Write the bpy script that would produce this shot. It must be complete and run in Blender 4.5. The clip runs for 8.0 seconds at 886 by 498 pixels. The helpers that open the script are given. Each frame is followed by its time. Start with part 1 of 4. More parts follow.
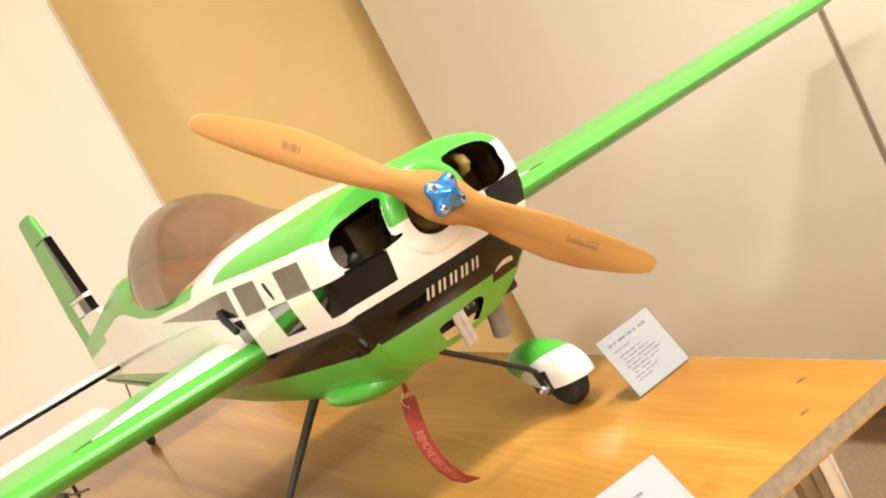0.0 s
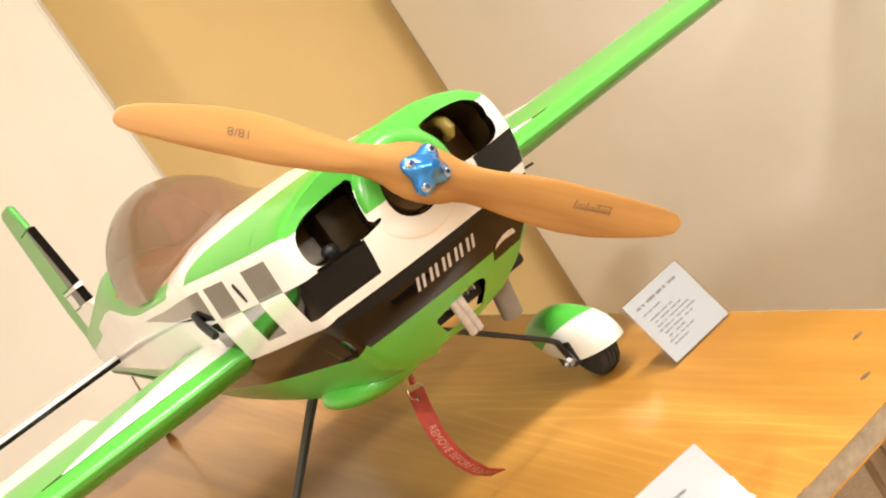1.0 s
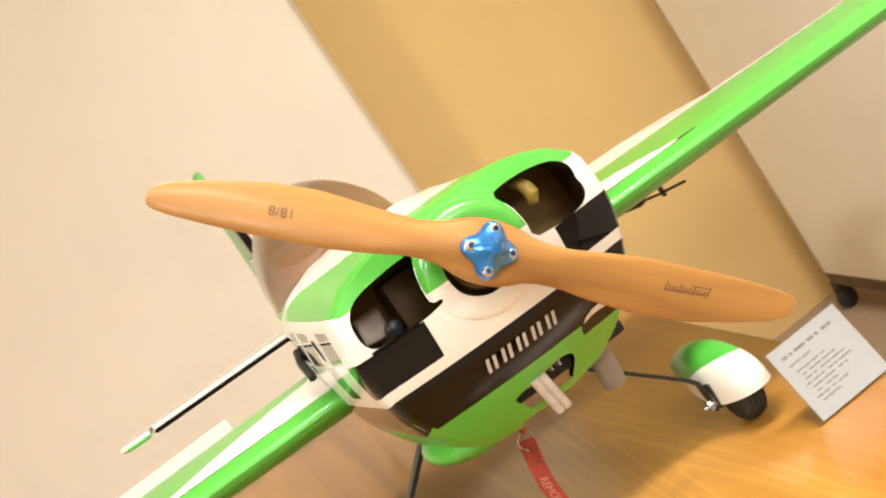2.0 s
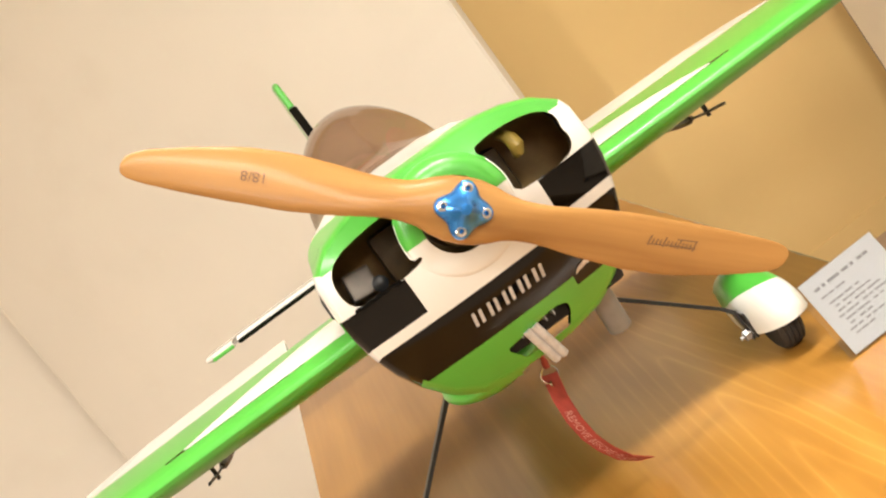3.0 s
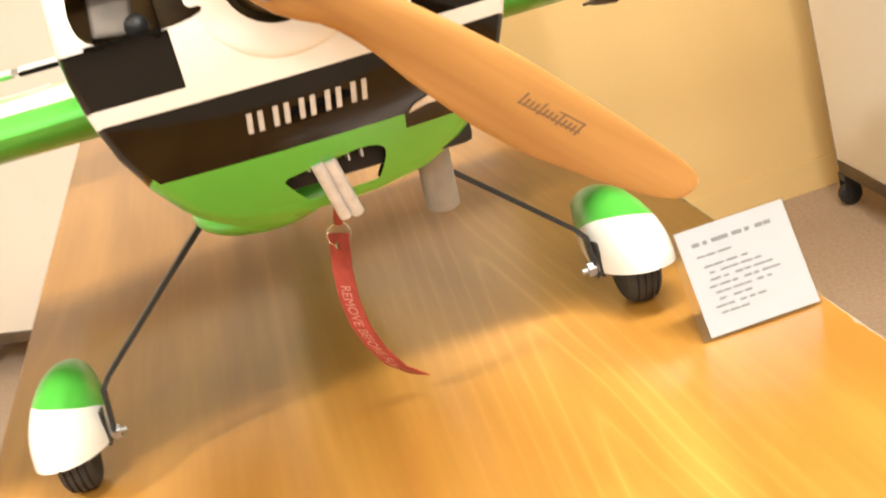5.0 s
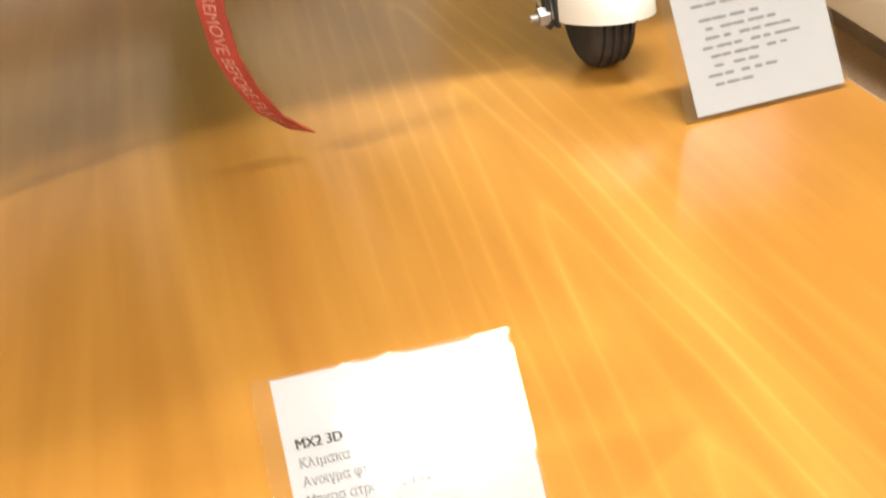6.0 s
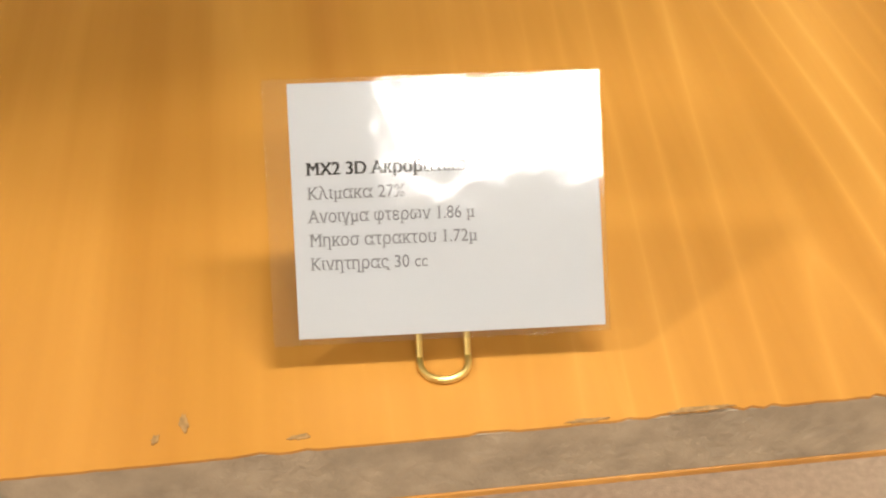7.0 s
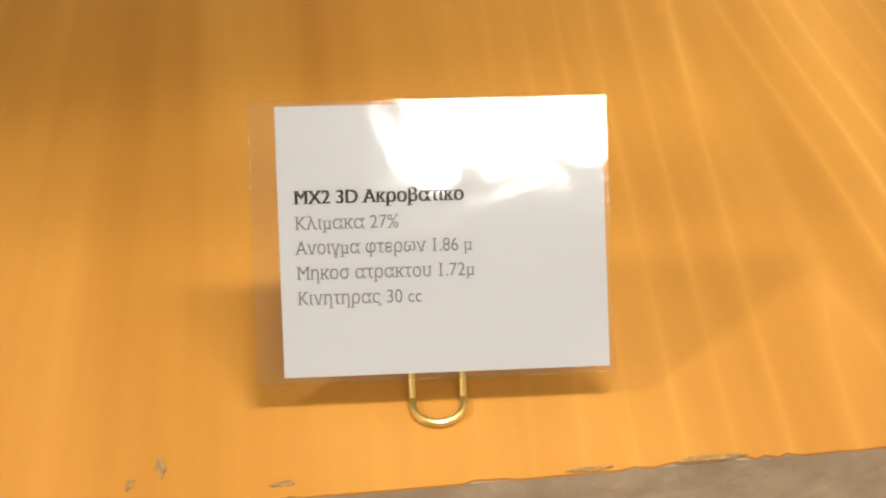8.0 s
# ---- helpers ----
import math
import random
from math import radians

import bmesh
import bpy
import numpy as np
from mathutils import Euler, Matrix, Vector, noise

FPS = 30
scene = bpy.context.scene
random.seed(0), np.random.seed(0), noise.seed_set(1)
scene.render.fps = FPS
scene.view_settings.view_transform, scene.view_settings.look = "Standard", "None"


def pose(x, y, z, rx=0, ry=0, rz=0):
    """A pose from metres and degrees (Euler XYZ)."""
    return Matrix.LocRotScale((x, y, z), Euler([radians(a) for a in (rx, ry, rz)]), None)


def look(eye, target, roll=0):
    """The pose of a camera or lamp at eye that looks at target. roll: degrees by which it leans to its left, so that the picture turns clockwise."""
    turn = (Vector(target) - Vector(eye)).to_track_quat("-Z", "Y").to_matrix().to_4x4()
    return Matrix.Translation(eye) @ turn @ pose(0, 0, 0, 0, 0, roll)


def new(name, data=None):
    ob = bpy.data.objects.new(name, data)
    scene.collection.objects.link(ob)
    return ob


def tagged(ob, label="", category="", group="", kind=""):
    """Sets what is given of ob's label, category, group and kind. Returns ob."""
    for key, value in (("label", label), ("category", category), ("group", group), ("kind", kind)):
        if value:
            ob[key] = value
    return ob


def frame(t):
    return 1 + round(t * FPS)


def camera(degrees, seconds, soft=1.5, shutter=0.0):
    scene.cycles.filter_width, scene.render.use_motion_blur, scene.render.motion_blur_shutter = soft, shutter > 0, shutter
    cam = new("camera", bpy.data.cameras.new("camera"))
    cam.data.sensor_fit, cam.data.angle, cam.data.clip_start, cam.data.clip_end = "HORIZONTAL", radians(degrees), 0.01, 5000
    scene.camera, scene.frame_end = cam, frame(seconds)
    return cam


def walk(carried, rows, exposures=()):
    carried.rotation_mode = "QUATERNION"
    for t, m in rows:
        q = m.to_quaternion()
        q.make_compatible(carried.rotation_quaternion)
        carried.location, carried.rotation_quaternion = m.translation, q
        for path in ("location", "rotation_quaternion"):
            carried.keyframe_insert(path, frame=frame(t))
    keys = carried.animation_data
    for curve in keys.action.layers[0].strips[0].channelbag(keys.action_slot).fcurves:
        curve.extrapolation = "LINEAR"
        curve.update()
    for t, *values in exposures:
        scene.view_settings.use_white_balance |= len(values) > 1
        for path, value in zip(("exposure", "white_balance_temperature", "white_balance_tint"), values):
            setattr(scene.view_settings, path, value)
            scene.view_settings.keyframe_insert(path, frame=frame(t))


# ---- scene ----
from mathutils.bvhtree import BVHTree

cam = camera(36.0, 8.0, 2.0, 0.3)
PATH = [
    (0, (-0.552, -1.046, 1.308), (0.334, 0.704, 0.914), -27.8),
    (0.5, (-0.478, -0.974, 1.304), (0.361, 0.795, 0.894), -30.5),
    (1, (-0.425, -0.914, 1.291), (0.365, 0.866, 0.834), -33.6),
    (1.5, (-0.331, -0.89, 1.289), (0.308, 0.959, 0.874), -35.3),
    (1.7, (-0.274, -0.884, 1.298), (0.273, 1.001, 0.913), -34.6),
    (2.8, (-0.08, -0.899, 1.288), (0.029, 1.066, 0.93), -36.6),
    (3, (-0.066, -0.903, 1.277), (0.037, 1.057, 0.892), -37.0),
    (3.5, (-0.061, -0.903, 1.25), (0.033, 1.049, 0.825), -33.8),
    (4, (-0.065, -0.869, 1.229), (0.101, 1.056, 0.714), -25.8),
    (4.2, (-0.06, -0.836, 1.219), (0.131, 1.08, 0.678), -23.3),
    (5.3, (-0.014, -0.541, 1.146), (0.201, 1.303, 0.403), -13.9),
    (5.5, (-0.01, -0.491, 1.118), (0.226, 1.322, 0.307), -12.2),
    (6, (-0.011, -0.397, 1.041), (0.262, 1.352, 0.109), -9.7),
    (6.3, (-0.010, -0.378, 1.017), (0.277, 1.326, 0.010), -5.8),
    (6.5, (-0.006, -0.346, 1.033), (0.265, 1.219, -0.183), -3.7),
    (7, (-0.005, -0.310, 0.996), (0.146, 1.213, -0.292), -1.2),
    (7.5, (-0.004, -0.296, 0.991), (0.150, 1.228, -0.295), 0.4),
    (8, (-0.002, -0.289, 0.989), (0.151, 1.234, -0.297), -0.5),
]
EXPOSURES = [(0.0, 0.07), (3.0, -0.08), (4.0, 0.05), (5.5, 0.37), (6.0, 0.07), (7.0, -0.42), (8.0, -0.49)]
walk(cam, [(t, look(eye, target, roll)) for t, eye, target, roll in PATH], EXPOSURES)

# ---- world, lamps, exposure ----
world = bpy.data.worlds.new("world")
scene.world = world
world.use_nodes = True
world.node_tree.nodes["Background"].inputs[0].default_value = (1.0, 0.88, 0.72, 1)
world.node_tree.nodes["Background"].inputs[1].default_value = 0.15
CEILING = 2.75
# three rows of unseen ceiling fittings, half added as fill: middle x, middle y, length, width, watts
# third, fifth and sixth are added fill for walls, panels, cards and shaded table
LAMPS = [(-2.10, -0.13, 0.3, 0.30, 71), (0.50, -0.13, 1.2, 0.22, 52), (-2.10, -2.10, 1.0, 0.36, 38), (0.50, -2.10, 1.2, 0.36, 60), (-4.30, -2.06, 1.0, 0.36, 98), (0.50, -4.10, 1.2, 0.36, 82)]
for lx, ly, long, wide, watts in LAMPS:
    lamp = bpy.data.lights.new("ceiling_and_fill_lamp", "AREA")
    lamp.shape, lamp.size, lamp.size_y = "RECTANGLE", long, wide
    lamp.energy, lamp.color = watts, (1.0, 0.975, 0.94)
    new("ceiling_and_fill_lamp", lamp).matrix_world = pose(lx, ly, CEILING - 0.035)


# ---- materials ----
def material(name, color, rough=0.5, metal=0.0, coat=0.0, vary=0.12, scale=30.0, bump=0.0, bump_scale=200.0, spots=0.0, spot_color=None, spot_scale=8.0):
    m = bpy.data.materials.new(name)
    m.use_nodes = True
    nt = m.node_tree
    b = nt.nodes["Principled BSDF"]
    b.inputs["Roughness"].default_value, b.inputs["Metallic"].default_value = rough, metal
    b.inputs["Coat Weight"].default_value = coat
    b.inputs["Coat Roughness"].default_value = 0.07
    tc = nt.nodes.new("ShaderNodeTexCoord")
    n = nt.nodes.new("ShaderNodeTexNoise")
    n.inputs["Scale"].default_value, n.inputs["Detail"].default_value = scale, 5
    nt.links.new(tc.outputs["Object"], n.inputs["Vector"])
    r = nt.nodes.new("ShaderNodeValToRGB")
    r.color_ramp.elements[0].position, r.color_ramp.elements[1].position = 0.3, 0.7
    r.color_ramp.elements[0].color = (*[c * (1 - vary) for c in color], 1)
    r.color_ramp.elements[1].color = (*[min(1, c * (1 + vary)) for c in color], 1)
    nt.links.new(n.outputs["Fac"], r.inputs["Fac"])
    last = r.outputs["Color"]
    if spots:
        n2 = nt.nodes.new("ShaderNodeTexNoise")
        n2.inputs["Scale"].default_value, n2.inputs["Detail"].default_value = spot_scale, 6
        nt.links.new(tc.outputs["Object"], n2.inputs["Vector"])
        r2 = nt.nodes.new("ShaderNodeValToRGB")
        r2.color_ramp.elements[0].position, r2.color_ramp.elements[1].position = 0.52, 0.72
        r2.color_ramp.elements[0].color, r2.color_ramp.elements[1].color = (0, 0, 0, 1), (spots, spots, spots, 1)
        nt.links.new(n2.outputs["Fac"], r2.inputs["Fac"])
        mx = nt.nodes.new("ShaderNodeMix")
        mx.data_type = "RGBA"
        nt.links.new(r2.outputs["Color"], mx.inputs[0])
        nt.links.new(last, mx.inputs[6])
        mx.inputs[7].default_value = (*spot_color, 1)
        last = mx.outputs[2]
    nt.links.new(last, b.inputs["Base Color"])
    if bump:
        n3 = nt.nodes.new("ShaderNodeTexNoise")
        n3.inputs["Scale"].default_value, n3.inputs["Detail"].default_value = bump_scale, 4
        nt.links.new(tc.outputs["Object"], n3.inputs["Vector"])
        bp = nt.nodes.new("ShaderNodeBump")
        bp.inputs["Strength"].default_value, bp.inputs["Distance"].default_value = bump, 0.002
        nt.links.new(n3.outputs["Fac"], bp.inputs["Height"])
        nt.links.new(bp.outputs["Normal"], b.inputs["Normal"])
    return m


def wood(name, dark, light, along, rough, coat, ring_scale, stretch, grain, flame=None):
    """Veneer: long bands bent by noise, with fine fibres. along: the axis of the fibres."""
    m = bpy.data.materials.new(name)
    m.use_nodes = True
    nt = m.node_tree
    b = nt.nodes["Principled BSDF"]
    b.inputs["Roughness"].default_value, b.inputs["Coat Weight"].default_value, b.inputs["Coat Roughness"].default_value = rough, coat, 0.15
    tc = nt.nodes.new("ShaderNodeTexCoord")
    mp = nt.nodes.new("ShaderNodeMapping")
    sc = [1.0, 1.0, 1.0]
    sc["xyz".index(along)] = stretch
    mp.inputs["Scale"].default_value = sc
    nt.links.new(tc.outputs["Object"], mp.inputs["Vector"])
    n = nt.nodes.new("ShaderNodeTexNoise")
    n.inputs["Scale"].default_value, n.inputs["Detail"].default_value, n.inputs["Distortion"].default_value = ring_scale, 3, 0.6
    nt.links.new(mp.outputs["Vector"], n.inputs["Vector"])
    wv = nt.nodes.new("ShaderNodeMath")
    wv.operation = "MULTIPLY"
    wv.inputs[1].default_value = 7.0
    nt.links.new(n.outputs["Fac"], wv.inputs[0])
    fr = nt.nodes.new("ShaderNodeMath")
    fr.operation = "PINGPONG"
    fr.inputs[1].default_value = 1.0
    nt.links.new(wv.outputs[0], fr.inputs[0])
    mp2 = nt.nodes.new("ShaderNodeMapping")
    sc2 = [1.0, 1.0, 1.0]
    sc2["xyz".index(along)] = 0.03
    mp2.inputs["Scale"].default_value = sc2
    nt.links.new(tc.outputs["Object"], mp2.inputs["Vector"])
    f = nt.nodes.new("ShaderNodeTexNoise")
    f.inputs["Scale"].default_value, f.inputs["Detail"].default_value = grain, 4
    nt.links.new(mp2.outputs["Vector"], f.inputs["Vector"])
    ad = nt.nodes.new("ShaderNodeMix")
    ad.inputs[0].default_value = 0.42
    nt.links.new(fr.outputs[0], ad.inputs[2])
    nt.links.new(f.outputs["Fac"], ad.inputs[3])
    r = nt.nodes.new("ShaderNodeValToRGB")
    r.color_ramp.elements[0].position, r.color_ramp.elements[1].position = 0.15, 0.75
    r.color_ramp.elements[0].color, r.color_ramp.elements[1].color = (*dark, 1), (*light, 1)
    grey = ad.outputs[0]
    if flame:
        r.color_ramp.elements[1].position = 0.70
        r.color_ramp.elements.new(1.0).color = (*[c * k for c, k in zip(light, (1.16, 1.25, 1.45))], 1)
        # arched growth rings: y + c sqrt((x - x0)^2 + r^2), bent by noise, as pale lines
        def calc(op, a, b=None, c=None):
            n = nt.nodes.new("ShaderNodeMath")
            n.operation = op
            for i, v in enumerate((a, b, c)):
                if v is None:
                    continue
                if isinstance(v, (int, float)):
                    n.inputs[i].default_value = v
                else:
                    nt.links.new(v, n.inputs[i])
            return n.outputs[0]
        x0, bend, gap, strength = flame
        sp = nt.nodes.new("ShaderNodeSeparateXYZ")
        nt.links.new(tc.outputs["Object"], sp.inputs[0])
        wob = nt.nodes.new("ShaderNodeTexNoise")
        wob.inputs["Scale"].default_value, wob.inputs["Detail"].default_value = 8.0, 2
        mp3 = nt.nodes.new("ShaderNodeMapping")
        mp3.inputs["Scale"].default_value = (1.0, 0.22, 1.0)
        nt.links.new(tc.outputs["Object"], mp3.inputs["Vector"])
        nt.links.new(mp3.outputs["Vector"], wob.inputs["Vector"])
        dx = calc("SUBTRACT", sp.outputs[0], x0)
        wide = calc("ADD", dx, calc("MULTIPLY", calc("SUBTRACT", wob.outputs["Fac"], 0.5), 0.035))
        fade = calc("MAXIMUM", calc("SUBTRACT", 1.0, calc("ABSOLUTE", calc("DIVIDE", wide, 0.13))), 0.0)
        f0 = calc("ADD", sp.outputs[1], calc("MULTIPLY", calc("SQRT", calc("ADD", calc("MULTIPLY", wide, wide), 0.000144)), bend))
        f1 = calc("ADD", f0, calc("MULTIPLY", calc("SUBTRACT", wob.outputs["Fac"], 0.77), 0.25))
        saw = calc("MULTIPLY", calc("PINGPONG", calc("DIVIDE", f1, gap), 0.5), 2.0)
        line = calc("MULTIPLY", calc("POWER", saw, 4.0), fade)
        grey = calc("ADD", grey, calc("MULTIPLY", calc("SUBTRACT", line, 0.22), strength))
    nt.links.new(grey, r.inputs["Fac"])
    nt.links.new(r.outputs["Color"], b.inputs["Base Color"])
    bp = nt.nodes.new("ShaderNodeBump")
    bp.inputs["Strength"].default_value, bp.inputs["Distance"].default_value = 0.06, 0.001
    nt.links.new(f.outputs["Fac"], bp.inputs["Height"])
    nt.links.new(bp.outputs["Normal"], b.inputs["Normal"])
    return m


GREEN = material("green_film", (0.080, 0.41, 0.048), 0.32, coat=0.26, vary=0.05, scale=9, bump=0.03, bump_scale=30)
WHITE = material("white_film", (0.80, 0.78, 0.72), 0.25, coat=0.5, vary=0.03, scale=12, bump=0.03, bump_scale=30)
BLACK = material("black_film", (0.003, 0.0028, 0.0025), 0.03, coat=0.0, vary=0.2, scale=20, bump=0.03, bump_scale=30)
BLACK.node_tree.nodes["Principled BSDF"].inputs["Specular IOR Level"].default_value = 0.25
MIRROR = material("mirror_black_film", (0.24, 0.235, 0.225), 0.06, metal=1.0, vary=0.12, scale=20, bump=0.03, bump_scale=30)
# near-black colour that stands for shade inside openings
DARK = material("inside_shade", (0.010, 0.006, 0.003), 0.7, vary=0.4, scale=40)
CARBON = material("carbon_fibre", (0.010, 0.0095, 0.009), 0.4, coat=0.1, vary=0.4, scale=400, bump=0.1, bump_scale=700)
RUBBER = material("rubber", (0.030, 0.029, 0.028), 0.75, vary=0.25, scale=60, bump=0.2, bump_scale=300)
STEEL = material("steel", (0.62, 0.60, 0.57), 0.25, metal=1.0, vary=0.1, scale=90, bump=0.05, bump_scale=300)
ALUMINIUM = material("grey_aluminium", (0.42, 0.41, 0.40), 0.48, metal=0.75, vary=0.12, scale=60, bump=0.08, bump_scale=400)
PATCH = material("scuffed_silver_tape", (0.66, 0.64, 0.61), 0.45, metal=0.2, vary=0.25, scale=220)
SCREW = material("dark_zinc", (0.14, 0.095, 0.05), 0.5, metal=0.3, vary=0.2, scale=200)
PLY = material("oiled_plywood", (0.36, 0.21, 0.062), 0.6, vary=0.3, scale=35, bump=0.1, bump_scale=90)
PIPE = material("matt_grey_pipe", (0.25, 0.235, 0.21), 0.55, metal=0.25, vary=0.12, scale=70, bump=0.08, bump_scale=400)
ZINC = material("dull_silver_pipe", (0.56, 0.545, 0.53), 0.42, metal=0.35, vary=0.15, scale=120, bump=0.08, bump_scale=400)
DULL = material("dull_grey", (0.24, 0.20, 0.16), 0.5, metal=0.3, vary=0.2, scale=90)
BLUE = material("blue_anodised", (0.045, 0.26, 0.72), 0.24, metal=0.75, coat=0.3, vary=0.06, scale=60)
BRASS = material("brass", (0.80, 0.60, 0.21), 0.36, metal=1.0, vary=0.1, scale=90)
YELLOW = material("yellow_plastic", (0.36, 0.26, 0.05), 0.4, vary=0.2, scale=80)
RED = material("red_fabric", (0.36, 0.044, 0.028), 0.6, vary=0.15, scale=120, bump=0.25, bump_scale=900)
PRINT = material("worn_pale_print", (0.52, 0.49, 0.45), 0.5, vary=0.15, scale=300)
PALE = material("pale_print", (0.60, 0.27, 0.21), 0.6, vary=0.12, scale=200)
SMOKE = material("oily_brown_metal", (0.085, 0.050, 0.014), 0.5, vary=0.3, scale=70)
RESIN = material("brown_fibreglass", (0.17, 0.105, 0.032), 0.5, vary=0.3, scale=45, bump=0.1, bump_scale=120)
STAIN = material("brown_stain", (0.27, 0.15, 0.048), 0.6, vary=0.4, scale=400)
TIMBER = material("raw_timber", (0.44, 0.27, 0.145), 0.6, vary=0.25, scale=50, bump=0.1, bump_scale=200)
PROP = wood("beech", (0.30, 0.136, 0.034), (0.435, 0.218, 0.060), "x", 0.46, 0.15, 9, 0.12, 260)
TABLE = wood("orange_veneer", (0.368, 0.157, 0.024), (0.480, 0.2235, 0.041), "y", 0.40, 0.70, 7.0, 0.09, 150, (0.131, 15.0, 0.19, 0.37))
TABLE.node_tree.nodes["Principled BSDF"].inputs["Specular IOR Level"].default_value = 0.2
PROP.node_tree.nodes["Principled BSDF"].inputs["Specular IOR Level"].default_value = 0.25
CHIP = material("bare_chipboard", (0.335, 0.265, 0.18), 0.85, vary=0.2, scale=90, bump=0.5, bump_scale=260, spots=0.12, spot_color=(0.16, 0.12, 0.08), spot_scale=70)
PAPER = material("white_card", (0.83, 0.855, 0.905), 0.5, coat=0.0, vary=0.015, scale=20)
INK = material("black_ink", (0.010, 0.010, 0.012), 0.6, vary=0.05)
GREY_INK = material("grey_ink", (0.25, 0.25, 0.28), 0.6, vary=0.05)
PALE_INK = material("pale_grey_ink", (0.38, 0.38, 0.42), 0.6, vary=0.05)
BROWN_INK = material("brown_print", (0.17, 0.085, 0.035), 0.6, vary=0.1)
WALL = material("yellow_paint", (0.72, 0.51, 0.215), 0.75, vary=0.03, scale=3, bump=0.06, bump_scale=120)
PLASTER = material("cream_paint", (0.62, 0.53, 0.39), 0.8, vary=0.04, scale=2, bump=0.06, bump_scale=120)
CEIL = material("white_ceiling", (0.80, 0.77, 0.70), 0.85, vary=0.03, scale=4)
BOARD = material("cream_laminate", (0.83, 0.77, 0.66), 0.55, vary=0.03, scale=1.5, bump=0.03, bump_scale=60, spots=0.16, spot_color=(0.68, 0.60, 0.48), spot_scale=5.0)
TRIM = material("dark_brown_trim", (0.10, 0.065, 0.035), 0.5, vary=0.2, scale=30)
PALE_TRIM = material("tan_trim", (0.34, 0.27, 0.19), 0.5, vary=0.1, scale=30)
CARPET = material("brown_floor", (0.43, 0.315, 0.215), 0.85, vary=0.12, scale=120, bump=0.4, bump_scale=500, spots=0.3, spot_color=(0.34, 0.24, 0.16), spot_scale=3)
CHROME = material("chrome", (0.72, 0.70, 0.66), 0.16, metal=1.0, vary=0.06, scale=40)
FRAME = material("brown_steel", (0.11, 0.06, 0.03), 0.45, vary=0.15, scale=40)
LEGPAINT = material("tan_steel_paint", (0.30, 0.22, 0.13), 0.4, vary=0.15, scale=40, bump=0.05, bump_scale=200)
PLASTIC = material("black_plastic", (0.02, 0.02, 0.02), 0.4, vary=0.2, scale=60)
GLOW = bpy.data.materials.new("lamp_diffuser")
GLOW.use_nodes = True
GLOW.node_tree.nodes["Principled BSDF"].inputs["Emission Color"].default_value = (1.0, 0.86, 0.66, 1)
GLOW.node_tree.nodes["Principled BSDF"].inputs["Emission Strength"].default_value = 7.0


def clear(name, tint, haze, alpha, rough, wave=0.0):
    """Thin tinted plastic: a glossy skin over a see-through tint."""
    m = bpy.data.materials.new(name)
    m.use_nodes = True
    nt = m.node_tree
    nt.nodes.remove(nt.nodes["Principled BSDF"])
    tr = nt.nodes.new("ShaderNodeBsdfTransparent")
    tr.inputs[0].default_value = (*tint, 1)
    di = nt.nodes.new("ShaderNodeBsdfDiffuse")
    di.inputs[0].default_value = (*haze, 1)
    gl = nt.nodes.new("ShaderNodeBsdfGlossy")
    gl.inputs["Roughness"].default_value = rough
    if wave:
        tc, n, bp = nt.nodes.new("ShaderNodeTexCoord"), nt.nodes.new("ShaderNodeTexNoise"), nt.nodes.new("ShaderNodeBump")
        n.inputs["Scale"].default_value, n.inputs["Detail"].default_value = 55.0, 2.0
        bp.inputs["Strength"].default_value, bp.inputs["Distance"].default_value = 1.0, wave
        nt.links.new(tc.outputs["Object"], n.inputs["Vector"])
        nt.links.new(n.outputs["Fac"], bp.inputs["Height"])
        nt.links.new(bp.outputs["Normal"], gl.inputs["Normal"])
    m1, m2 = nt.nodes.new("ShaderNodeMixShader"), nt.nodes.new("ShaderNodeMixShader")
    m1.inputs[0].default_value = alpha
    nt.links.new(tr.outputs[0], m1.inputs[1])
    nt.links.new(di.outputs[0], m1.inputs[2])
    fz = nt.nodes.new("ShaderNodeFresnel")
    fz.inputs[0].default_value = 1.45
    nt.links.new(fz.outputs[0], m2.inputs[0])
    nt.links.new(m1.outputs[0], m2.inputs[1])
    nt.links.new(gl.outputs[0], m2.inputs[2])
    nt.links.new(m2.outputs[0], nt.nodes["Material Output"].inputs[0])
    return m


CANOPY = clear("smoked_brown_plastic", (0.74, 0.56, 0.44), (0.40, 0.23, 0.14), 0.42, 0.06)
LAMINATE = clear("clear_laminate", (0.97, 0.97, 0.96), (0.8, 0.8, 0.8), 0.012, 0.07, 0.00022)


# ---- mesh helpers ----
def thing(name, m, label, category, group="", kind=""):
    e = new(name)
    e.matrix_world = m
    return tagged(e, label, category, group, kind)


def part(name, bm, mats, parent=None, label="", smooth=False, at=None):
    mats = mats if isinstance(mats, (list, tuple)) else [mats]
    me = bpy.data.meshes.new(name)
    bmesh.ops.recalc_face_normals(bm, faces=bm.faces)
    if smooth:
        for f in bm.faces:
            f.smooth = True
        for e in bm.edges:
            if len(e.link_faces) == 2 and e.calc_face_angle(0) > radians(38):
                e.smooth = False
    bm.to_mesh(me)
    bm.free()
    for mt in mats:
        me.materials.append(mt)
    ob = new(name, me)
    if parent:
        ob.parent = parent
    if at:
        ob.matrix_basis = at
    return tagged(ob, label)


